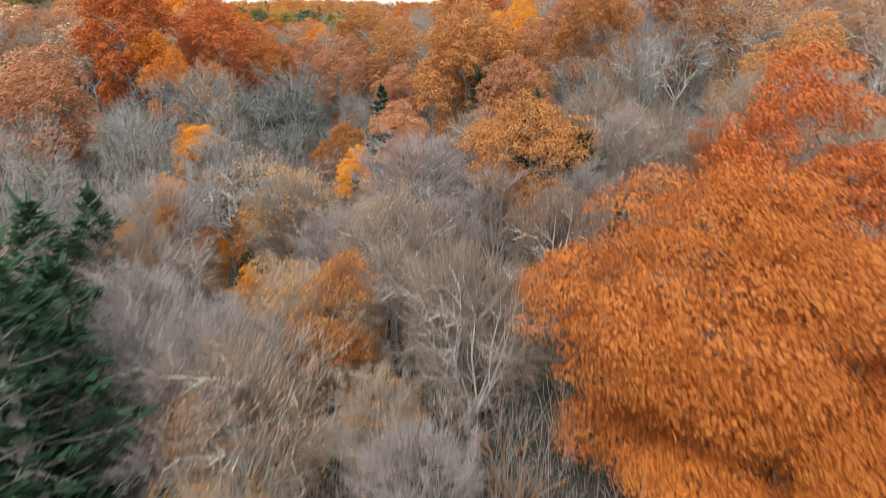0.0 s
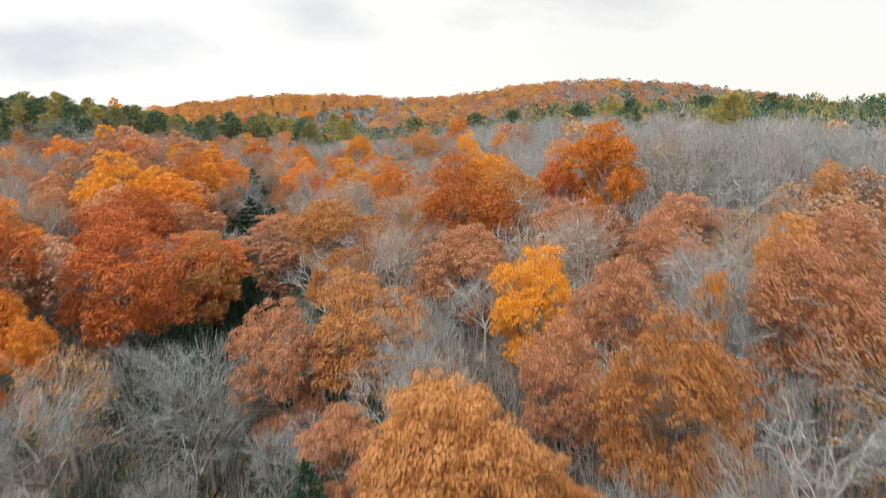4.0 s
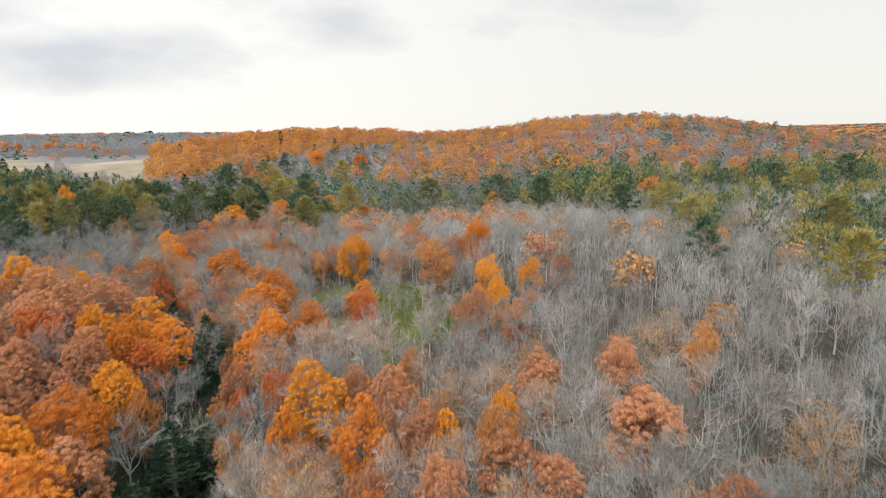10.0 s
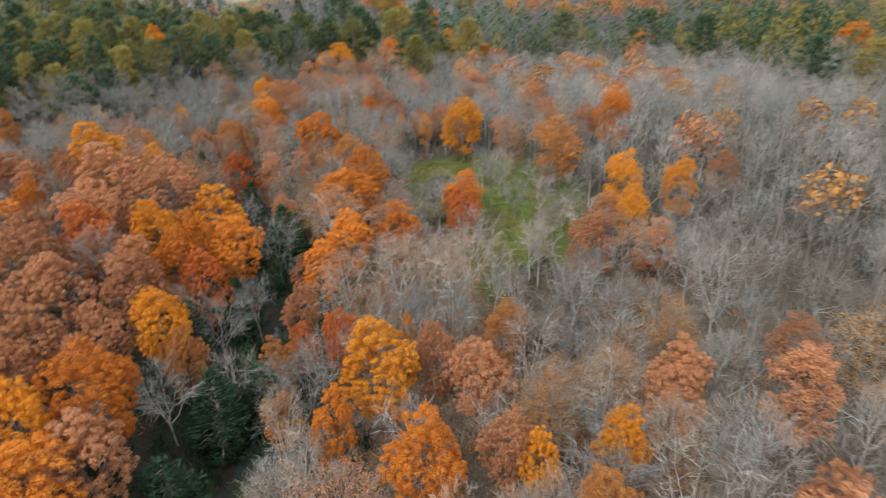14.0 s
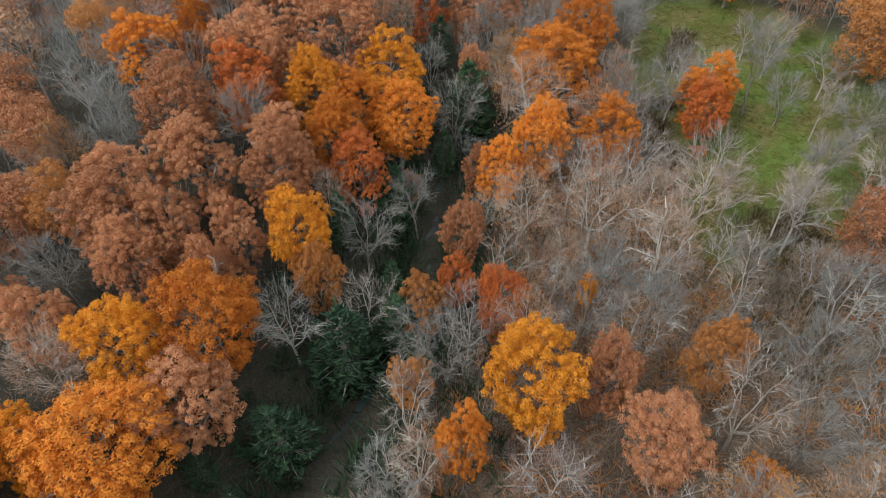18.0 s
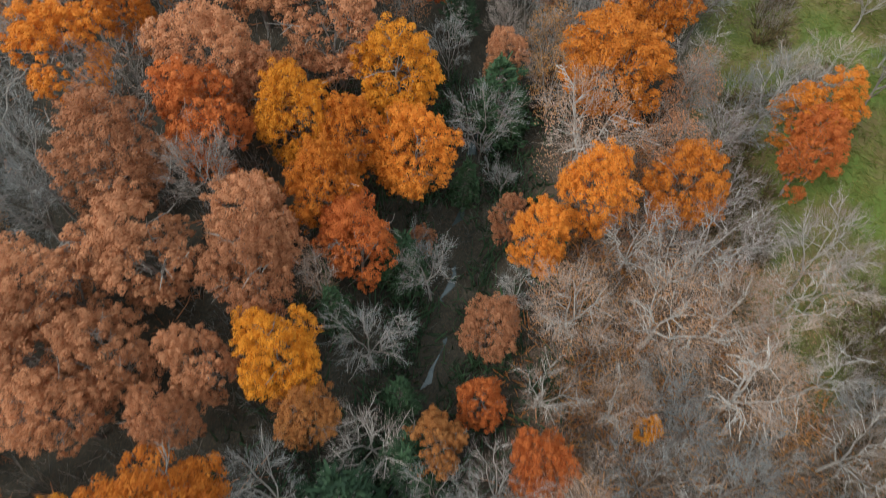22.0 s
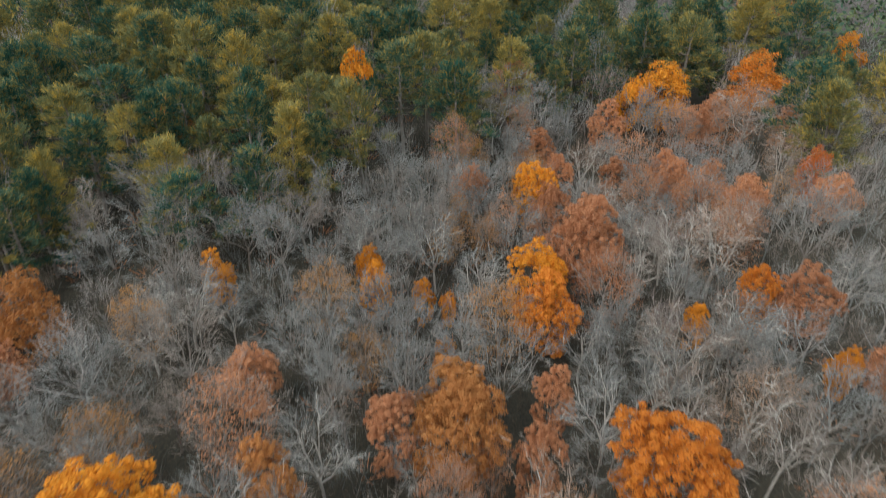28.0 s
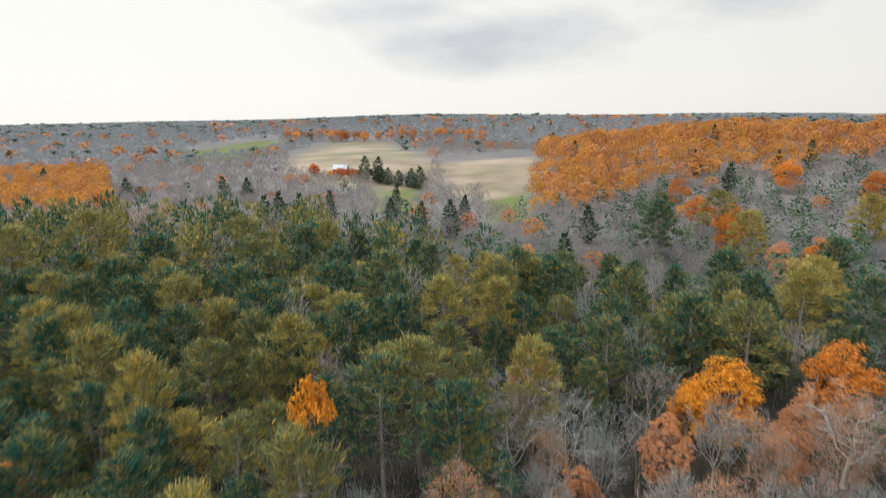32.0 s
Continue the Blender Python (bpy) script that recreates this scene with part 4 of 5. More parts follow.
plant("bare", -12.6, 131.9, 8.4, 15.1)
plant("bare", -81.6, 133.2, 8.8, 17.4)
plant("bare", -46.7, 137.3, 7.7, 14.6)
plant("bare", 22.7, 138.2, 8.8, 17.9)
plant("bare", 3.6, 139.7, 8.8, 18.0)
plant("bare", -86.5, 146.6, 7.9, 15.3)
plant("bare", 16.8, 150.8, 8.8, 16.7)
plant("bare", -2.5, 154.8, 8.8, 15.7)
plant("bare", -51.9, 156.1, 8.8, 15.3)
plant("bare", -13.4, 157.7, 8.8, 17.2)
plant("bare", -1.9, 167.3, 7.8, 11.7)
# the wood north of the clearing
plant("amber", -90.1, 177.3, 5.9, 13.8)
plant("amber", -128.5, 177.4, 7.1, 14.6)
plant("amber", -83.5, 178.6, 3.0, 8.7)
plant("amber", -53.4, 186.7, 5.7, 13.4)
plant("amber", -1.9, 192.8, 11.1, 17.6)
plant("amber", -49.5, 193.8, 8.1, 14.9)
plant("amber", 109.6, 210.0, 13.1, 16.9)
plant("amber", -144.5, 211.5, 6.7, 14.6)
plant("buff", -65.9, 187.2, 11.0, 16.9)
plant("buff", -55.3, 215.9, 7.5, 14.5)
plant("buff", -66.1, 243.7, 11.6, 17.3)
plant("red", -18.3, 169.9, 7.3, 14.3)
plant("red", -67.6, 172.1, 7.9, 14.9)
plant("gold", 20.9, 172.4, 6.6, 14.0)
plant("gold", 10.8, 175.4, 7.4, 16.3)
plant("gold", -116.8, 195.3, 4.4, 10.9)
plant("gold", -88.6, 204.3, 2.9, 8.5)
plant("gold", -101.1, 207.0, 4.4, 10.7)
plant("gold", -104.5, 210.0, 4.1, 10.4)
plant("gold", -96.2, 210.3, 3.3, 9.1)
plant("gold", -93.5, 212.4, 2.4, 7.6)
plant("gold", -27.2, 217.5, 11.9, 17.8)
plant("gold", -84.7, 220.3, 8.5, 15.3)
plant("gold", -39.4, 226.3, 4.3, 10.4)
plant("gold", -47.5, 227.9, 4.2, 10.2)
plant("gold", -64.9, 228.8, 3.9, 9.5)
plant("gold", -97.3, 244.9, 7.4, 14.4)
plant("orange", -41.4, 169.9, 13.3, 16.4)
plant("orange", -20.2, 174.9, 8.6, 15.2)
plant("orange", -41.7, 181.0, 9.8, 16.3)
plant("orange", -59.9, 199.4, 12.0, 17.6)
plant("bare", -139.7, 201.5, 7.0, 14.8)
plant("orange", 9.6, 208.1, 8.2, 17.8)
plant("orange", -81.0, 216.3, 8.7, 15.4)
plant("orange", -58.3, 236.9, 5.7, 13.4)
plant("pine", 61.7, 170.2, 8.4, 18.0)
plant("pine", 104.3, 192.1, 13.2, 21.6)
plant("pine", -125.6, 199.2, 8.8, 16.0)
plant("pine", -149.0, 199.6, 10.2, 16.4)
plant("pine", -134.0, 201.7, 8.7, 16.2)
plant("pine", 71.2, 208.9, 10.0, 17.5)
plant("pine", -123.1, 209.2, 8.8, 16.2)
plant("pine", -159.8, 212.2, 12.4, 18.0)
plant("pine", -137.3, 212.3, 8.1, 13.5)
plant("pine", -151.7, 217.3, 8.8, 14.3)
plant("pine", -126.9, 224.2, 7.6, 13.6)
plant("pine", -201.8, 227.6, 14.0, 23.4)
plant("pine", -138.3, 228.0, 10.0, 14.0)
plant("pine", -147.8, 230.1, 10.2, 14.4)
plant("pine", -134.4, 236.4, 7.1, 13.5)
plant("pine", 78.6, 246.1, 14.0, 20.2)
plant("pine", -183.3, 246.2, 13.5, 21.9)
plant("pine", -232.6, 249.6, 14.0, 23.9)
plant("blush", -33.0, 170.9, 6.9, 14.1)
plant("russet", -63.7, 179.2, 7.2, 14.3)
plant("blush", -96.6, 180.0, 9.5, 16.5)
plant("blush", -76.8, 185.6, 6.5, 14.0)
plant("blush", -57.6, 191.4, 7.3, 14.4)
plant("blush", -75.7, 193.0, 4.6, 10.7)
plant("russet", -71.9, 195.0, 5.3, 13.0)
plant("blush", 87.1, 198.9, 9.5, 15.6)
plant("blush", -45.4, 203.9, 8.1, 14.9)
plant("russet", -74.1, 204.0, 5.0, 12.9)
plant("blush", -12.6, 205.6, 9.5, 17.5)
plant("blush", -75.9, 223.7, 9.5, 17.5)
plant("russet", -81.1, 228.7, 9.5, 17.8)
plant("blush", -96.5, 233.6, 5.8, 13.4)
plant("blush", -89.6, 233.9, 6.2, 13.7)
plant("russet", -83.6, 236.5, 9.5, 17.1)
plant("blush", -113.8, 244.2, 8.3, 15.3)
plant("spruce", -64.1, 170.1, 5.7, 10.6)
plant("spruce", -75.9, 173.9, 6.5, 11.6)
plant("tan", -3.6, 205.6, 9.8, 17.9)
plant("bare", -111.5, 169.4, 8.8, 14.6)
plant("bare", -85.9, 174.9, 7.6, 14.9)
plant("bare", -24.8, 175.6, 8.8, 16.4)
plant("bare", -56.8, 176.0, 8.8, 16.1)
plant("bare", 1.1, 177.6, 8.5, 12.7)
plant("bare", -79.0, 178.2, 6.8, 14.3)
plant("bare", -9.6, 182.2, 6.8, 10.6)
plant("bare", -89.0, 182.4, 8.8, 16.7)
plant("bare", -14.6, 183.5, 8.8, 18.4)
plant("bare", -110.1, 184.0, 8.8, 17.1)
plant("bare", -37.6, 185.9, 8.8, 16.5)
plant("bare", -130.0, 188.4, 8.8, 13.5)
plant("bare", -5.5, 190.1, 7.5, 11.7)
plant("bare", -137.3, 192.4, 8.8, 13.5)
plant("bare", -124.6, 193.7, 8.8, 18.3)
plant("bare", -87.8, 193.8, 8.8, 17.3)
plant("bare", -130.3, 199.2, 8.8, 16.7)
plant("bare", -19.3, 199.7, 6.8, 10.6)
plant("bare", -85.0, 202.8, 8.7, 15.5)
plant("bare", -80.4, 203.6, 8.8, 16.4)
plant("bare", -113.6, 203.6, 8.8, 16.9)
plant("bare", -128.6, 204.2, 8.8, 16.9)
plant("bare", -68.1, 204.7, 8.8, 16.2)
plant("bare", 33.8, 207.0, 8.8, 17.7)
plant("bare", -122.3, 208.4, 8.8, 18.2)
plant("bare", -51.5, 209.7, 8.8, 16.4)
plant("bare", -116.0, 216.5, 8.7, 15.9)
plant("bare", -99.3, 218.0, 8.8, 16.6)
plant("bare", -91.5, 226.4, 8.5, 15.3)
plant("bare", -125.1, 231.8, 8.2, 15.8)
plant("bare", -117.5, 232.8, 8.0, 15.4)
plant("bare", -69.3, 237.2, 8.8, 19.0)
plant("bare", -49.1, 243.2, 8.8, 18.0)
plant("bare", -134.3, 246.9, 8.8, 18.4)
# the pine belt and beyond
plant("buff", 33.5, 270.9, 13.0, 15.8)
plant("buff", -63.4, 285.6, 8.5, 15.2)
plant("buff", -73.6, 299.4, 13.4, 18.2)
plant("red", -57.7, 280.3, 5.6, 13.2)
plant("gold", -97.4, 296.5, 8.1, 14.7)
plant("gold", -91.8, 301.6, 14.0, 17.7)
plant("orange", 90.4, 300.5, 14.0, 17.7)
plant("orange", -74.9, 319.9, 14.0, 17.7)
plant("orange", -83.2, 404.3, 10.5, 15.5)
plant("orange", -84.0, 420.7, 11.0, 15.8)
plant("orange", -114.7, 442.4, 12.3, 16.6)
plant("orange", -117.2, 463.4, 12.9, 17.0)
plant("orange", -131.4, 473.1, 11.9, 16.4)
plant("orange", -148.7, 508.8, 11.7, 16.2)
plant("orange", -69.1, 536.8, 14.0, 17.7)
plant("orange", -106.4, 555.3, 14.0, 17.7)
plant("pine", 65.3, 256.4, 13.0, 20.4)
plant("pine", -149.5, 267.3, 12.6, 18.7)
plant("pine", 136.9, 268.1, 13.8, 23.2)
plant("pine", -203.7, 268.9, 14.0, 23.7)
plant("pine", -235.2, 269.8, 14.0, 24.0)
plant("pine", -131.5, 271.9, 9.5, 18.3)
plant("pine", -163.1, 280.0, 12.9, 20.9)
plant("pine", 132.9, 286.8, 13.9, 23.3)
plant("pine", -56.8, 290.1, 12.4, 22.8)
plant("pine", -203.9, 293.8, 14.0, 23.9)
plant("pine", -160.6, 293.8, 13.6, 22.2)
plant("pine", -111.3, 294.5, 10.5, 22.6)
plant("pine", -218.0, 298.4, 10.8, 22.2)
plant("pine", -191.6, 298.7, 11.8, 22.5)
plant("pine", -62.4, 299.1, 14.1, 24.0)
plant("pine", -144.4, 310.7, 12.4, 22.2)
plant("pine", -100.3, 310.8, 14.0, 24.6)
plant("pine", -91.0, 313.4, 14.0, 24.5)
plant("pine", 44.1, 315.2, 14.0, 23.7)
plant("pine", 183.5, 316.1, 14.0, 24.0)
plant("pine", -131.4, 317.3, 12.5, 22.8)
plant("pine", -115.6, 319.7, 14.0, 24.0)
plant("pine", -142.7, 320.0, 13.0, 23.0)
plant("pine", -46.2, 329.3, 14.0, 23.9)
plant("pine", 26.0, 339.8, 14.0, 23.9)
plant("pine", -85.0, 348.5, 14.0, 24.0)
plant("pine", -7.1, 349.1, 14.0, 23.9)
plant("pine", -70.7, 349.2, 13.8, 23.9)
plant("pine", -101.7, 354.2, 14.0, 24.0)
plant("pine", -82.8, 360.2, 14.0, 24.0)
plant("pine", -80.1, 385.0, 14.0, 24.0)
plant("pine", -103.6, 413.1, 14.0, 24.1)
plant("pine", -134.8, 414.2, 14.0, 24.1)
plant("pine", -136.7, 426.4, 14.0, 24.2)
plant("pine", -120.2, 448.0, 14.0, 24.3)
plant("pine", -71.0, 463.5, 14.0, 24.3)
plant("blush", -65.1, 253.6, 9.5, 16.3)
plant("russet", -95.3, 253.8, 5.9, 13.4)
plant("blush", -82.3, 257.4, 7.3, 14.2)
plant("blush", -72.8, 258.0, 9.5, 15.9)
plant("russet", -65.9, 260.1, 7.9, 14.7)
plant("blush", -109.4, 264.0, 7.7, 14.6)
plant("blush", -87.4, 270.0, 9.3, 15.5)
plant("russet", -119.0, 280.5, 9.5, 17.2)
plant("blush", -83.0, 284.7, 9.5, 17.4)
plant("blush", -74.8, 288.8, 9.5, 18.4)
plant("russet", -92.3, 401.3, 9.5, 17.7)
plant("spruce", -260.8, 348.6, 9.0, 15.5)
plant("spruce", 141.0, 349.0, 9.0, 13.2)
plant("spruce", -267.0, 362.9, 9.0, 15.5)
plant("spruce", -256.7, 363.5, 9.0, 15.5)
plant("spruce", -152.1, 373.9, 9.0, 15.5)
plant("spruce", -408.5, 383.3, 9.0, 15.5)
plant("spruce", -229.0, 385.1, 8.3, 15.2)
plant("spruce", -217.7, 388.4, 7.0, 14.5)
plant("spruce", -265.7, 389.2, 7.0, 14.5)
plant("spruce", -209.0, 397.3, 9.0, 15.5)
plant("spruce", -533.1, 401.1, 9.0, 15.5)
plant("spruce", -341.3, 409.2, 9.0, 15.5)
plant("spruce", -365.5, 413.6, 8.7, 15.3)
plant("spruce", -215.6, 417.0, 7.0, 14.5)
plant("spruce", -163.8, 426.3, 9.0, 15.5)
plant("spruce", -260.2, 428.3, 7.0, 14.5)
plant("spruce", 70.9, 437.7, 9.0, 13.2)
plant("spruce", -132.5, 549.5, 9.0, 15.5)
plant("spruce", -154.1, 573.7, 9.0, 15.5)
plant("spruce", -111.8, 580.1, 9.0, 15.5)
plant("spruce", -99.8, 601.8, 9.0, 15.5)
plant("spruce", -241.6, 608.3, 7.7, 14.8)
plant("spruce", -158.2, 643.1, 7.9, 14.9)
plant("bare", -54.7, 256.5, 8.8, 18.4)
plant("bare", -94.2, 261.3, 8.8, 15.6)
plant("bare", 80.0, 263.8, 8.8, 17.7)
plant("bare", -115.5, 264.2, 8.8, 17.9)
plant("bare", -123.3, 266.9, 8.8, 16.0)
plant("bare", -103.5, 268.6, 8.8, 16.9)
plant("bare", -90.7, 282.6, 8.8, 21.1)
plant("bare", -120.0, 296.9, 8.8, 17.0)
# pale trees in the clearing
plant("bare", -10.9, 158.1, 6.5, 12.5, "leafless tree with pale limbs, alone in the clearing")
plant("bare", -4.2, 157.5, 7, 13, "leafless tree with pale limbs, alone in the clearing")
plant("bare", 4.4, 165.4, 7.5, 14, "leafless tree with pale limbs, alone in the clearing")
plant("bare", -24.3, 182.2, 6, 11, "leafless tree with pale limbs, alone in the clearing")
plant("bare", -14.6, 194.5, 7, 13, "leafless tree with pale limbs, alone in the clearing")
plant("bare", -1.9, 168.9, 6.5, 12, "leafless tree with pale limbs, alone in the clearing")
plant("bare", -4.2, 179.6, 6, 11, "leafless tree with pale limbs, alone in the clearing")
plant("bare", -20.3, 184.3, 6.5, 12, "leafless tree with pale limbs, alone in the clearing")
# the front of the pine belt
plant("pine", -154.9, 202.5, 9.6, 19.2)
plant("pine", -142.4, 204.4, 7.8, 17.7)
plant("pine", -141.7, 206.7, 9.3, 18.9)
plant("pine", -142.5, 212.8, 7.2, 18.0)
plant("pine", -144.2, 215.2, 7.0, 16.7)
plant("pine", -132.3, 216.0, 8.2, 18.5)
plant("pine", -174.4, 218.0, 11.7, 20.6)
plant("pine", -135.4, 220.2, 8.0, 18.7)
plant("pine", -130.8, 227.4, 7.1, 17.5)
plant("pine", -157.5, 232.0, 9.8, 19.5)
plant("pine", -190.7, 235.2, 12.5, 20.9)
plant("pine", -147.0, 236.9, 8.4, 18.3)
plant("pine", -140.6, 241.5, 5.5, 17.1)
plant("pine", -125.6, 255.0, 11.3, 22.5)
plant("pine", -143.1, 261.1, 10.6, 19.6)
plant("pine", -117.9, 292.4, 8.4, 19.3)
plant("pine", -115.7, 307.8, 12.5, 21.3)
plant("pine", -137.0, 317.9, 13.1, 21.6)
plant("pine", -102.9, 318.9, 14.4, 22.3)
plant("pine", -93.0, 322.3, 12.5, 21.1)
plant("gold", -123.5, 232.8, 7.0, 24.5, "tall bare-stemmed tree with golden leaves at its top alone")

# ---- the rest of the wood ----


def line(x, *knots):
    return np.interp(x, [k[0] for k in knots], [k[1] for k in knots])


def pine_belt(x, y):
    front = line(x, (-290, 150), (-185, 165), (-150, 172), (-134, 180), (-122, 196), (-115, 222), (-112, 250), (-106, 284), (-88, 310), (-40, 330), (30, 334), (60, 305), (70, 225), (82, 180), (95, 155), (250, 100))
    back = line(x, (-290, 262), (-243, 325), (-194, 340), (-108, 347), (-34, 440), (60, 380), (144, 335), (260, 360))
    return front < y < back


def mix(x, y):
    """What grows at a place: shares of each kind, the spacing in metres and a usual height."""
    if any(inside(x, y, f) for f in (MEADOW, *HAYFIELDS, *PASTURES)):
        return None
    if pine_belt(x, y):
        mid = -90 < x < 55
        if x > 62 and y < 300:
            return {"pine": 0.40, "bare": 0.60}, 6.0, 16
        return ({"pine": 0.60, "bare": 0.375, "orange": 0.01, "gold": 0.015} if mid else {"pine": 0.86, "bare": 0.14}), 7.2, 20 if not mid else 16
    r = math.hypot(x, y - 100)
    if y > 370 and x > -45:
        if x > 175:
            return {"bare": 0.55, "orange": 0.13, "russet": 0.14, "pine": 0.18}, 7.5, 13
        if x > 110:
            return {"bare": 0.46, "russet": 0.22, "orange": 0.08, "pine": 0.16, "gold": 0.08}, 8.0, 13
        if y < 480:
            return {"orange": 0.10, "gold": 0.14, "russet": 0.22, "bare": 0.26, "pine": 0.28}, 8.0, 13
        return {"orange": 0.15, "gold": 0.24, "russet": 0.24, "bare": 0.29, "pine": 0.08}, 8.0, 13
    edge = line(y, (440, -194), (640, -286), (1460, -430))
    ragged = 9 * math.sin(x * 0.13 + y * 0.05) + 7 * math.sin(y * 0.21 - x * 0.08)
    if x > edge + ragged and y + ragged > line(x, (-290, 430), (-194, 448), (-160, 545), (-60, 610), (40, 610)) and y < 850:
        return {"orange": 0.32, "gold": 0.40, "amber": 0.08, "russet": 0.10, "bare": 0.08, "spruce": 0.02}, 8.0, 14.5 + 0.12 * ragged
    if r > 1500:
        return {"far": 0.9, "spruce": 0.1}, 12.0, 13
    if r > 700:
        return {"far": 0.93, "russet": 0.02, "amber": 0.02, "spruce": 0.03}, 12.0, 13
    if x < -330 and 315 < y < 520 and y < 330 + 0.55 * (-330 - x):
        return {"gold": 0.4, "orange": 0.35, "bare": 0.25}, 8.5, 13
    if x < -185 and y > 330:
        return {"bare": 0.96, "spruce": 0.015, "russet": 0.025}, 6.2, 11
    if x < -45 and y > 340:
        return {"bare": 0.58, "spruce": 0.17 if y > 410 else 0.06, "pine": 0.22, "orange": 0.03}, 6.5, 12
    if y > 330:
        return {"bare": 0.56, "pine": 0.4, "orange": 0.04}, 7.0, 13
    if abs(x - stream_x(y)) < 3.5 and 0 < y < 165:
        return None
    if abs(x - stream_x(y)) < 10 and 0 < y < 165:
        return {"bare": 0.78, "spruce": 0.22}, 5.2, 10
    if y < -24 and -16 < x < 24:
        return {"bare": 0.8, "buff": 0.2}, 5.4, 9
    if y < -8:
        return {"bare": 0.42, "buff": 0.26, "tan": 0.20, "amber": 0.08, "spruce": 0.04}, 4.9, 11
    if y < 62:
        return {"bare": 0.56, "buff": 0.17, "amber": 0.06, "russet": 0.09, "tan": 0.12}, 5.2, 12
    if x < stream_x(y) and y < 200 and x > -110:
        return {"russet": 0.2, "bare": 0.68, "amber": 0.05, "tan": 0.07}, 5.6, 13
    if y < 130 and x < 20:
        return {"bare": 0.64, "russet": 0.1, "buff": 0.16, "tan": 0.1}, 5.4, 12.5
    if x > 30:
        return {"bare": 0.98, "tan": 0.02}, 4.8, 13
    return {"bare": 0.88, "tan": 0.04, "russet": 0.08}, 4.8, 13


LIMIT = {"bare": 400, "amber": 110, "far": 0, "orange": 90, "gold": 70, "russet": 160, "red": 40, "tan": 100, "buff": 90, "pine": 260, "spruce": 70}
def in_sight(x, y):
    """The wood that can come into view: ahead of the start and within its spread."""
    return y > -75 and abs(x + 40) < 170 + 0.75 * (y + 75)


chance = random.Random(5)
spots = []
step = 4.8
taken = {}
for px, py, w in planted:
    taken.setdefault((int(px // 12), int(py // 12)), []).append((px, py, w))
for iy in range(-16, 75):
    for ix in range(-70, 70):
        x, y = ix * step + chance.uniform(-2.2, 2.2), iy * step + chance.uniform(-2.2, 2.2)
        if not in_sight(x, y):
            chance.random()
            continue
        what = mix(x, y)
        if not what:
            continue
        shares, gap, tall = what
        if chance.random() > (step / gap) ** 2:
            continue
        near = [p for i in (-1, 0, 1) for j in (-1, 0, 1) for p in taken.get((int(x // 12) + i, int(y // 12) + j), [])]
        if any(math.hypot(x - px, y - py) < 0.42 * w + 1.6 for px, py, w in near):
            continue
        kind = chance.choices(list(shares), list(shares.values()))[0]
        spots.append((off_line(x, y), kind, x, y, tall * chance.uniform(0.8, 1.15) * (0.75 if kind == "spruce" else 1)))
spots.sort()
rest = {}
for d, kind, x, y, tall in spots:
    width = tall * (0.41 if kind in NEEDLE else 0.58) * chance.uniform(0.85, 1.25)
    if tally.get(kind, -1) + 1 < LIMIT[kind]:
        plant(kind, x, y, width, tall)
    else:
        rest.setdefault((kind, 0 if d < 80 else 4), []).append((x, y, width, tall))

# farther woods, up to the skyline
far = {}
for ring, (r0, r1, gap) in enumerate(((300, 700, 8.5), (700, 1300, 13.5), (1300, 2600, 24.0), (2600, 4200, 46.0))):
    n = int((r1 - r0) / gap)
    for i in range(n):
        r = r0 + (i + 0.5) * gap
        for j in range(int(r * 2.05 / gap)):
            a = radians(-44) + j * gap / r + chance.uniform(-0.3, 0.3) * gap / r
            rr = r + chance.uniform(-0.4, 0.4) * gap
            x, y = -40 - math.sin(a) * rr, 60 + math.cos(a) * rr
            if y < 356 and abs(x) < 332 and in_sight(x, y):
                continue
            what = mix(x, y)
            if not what:
                continue
            shares, g, tall = what
            kind = chance.choices(list(shares), list(shares.values()))[0]
            tall *= chance.uniform(0.85, 1.15)
            far.setdefault((ring, kind), []).append((x, y, max(gap * 0.95, tall * (0.4 if kind in NEEDLE else 0.6)) * chance.uniform(0.85, 1.2), tall))


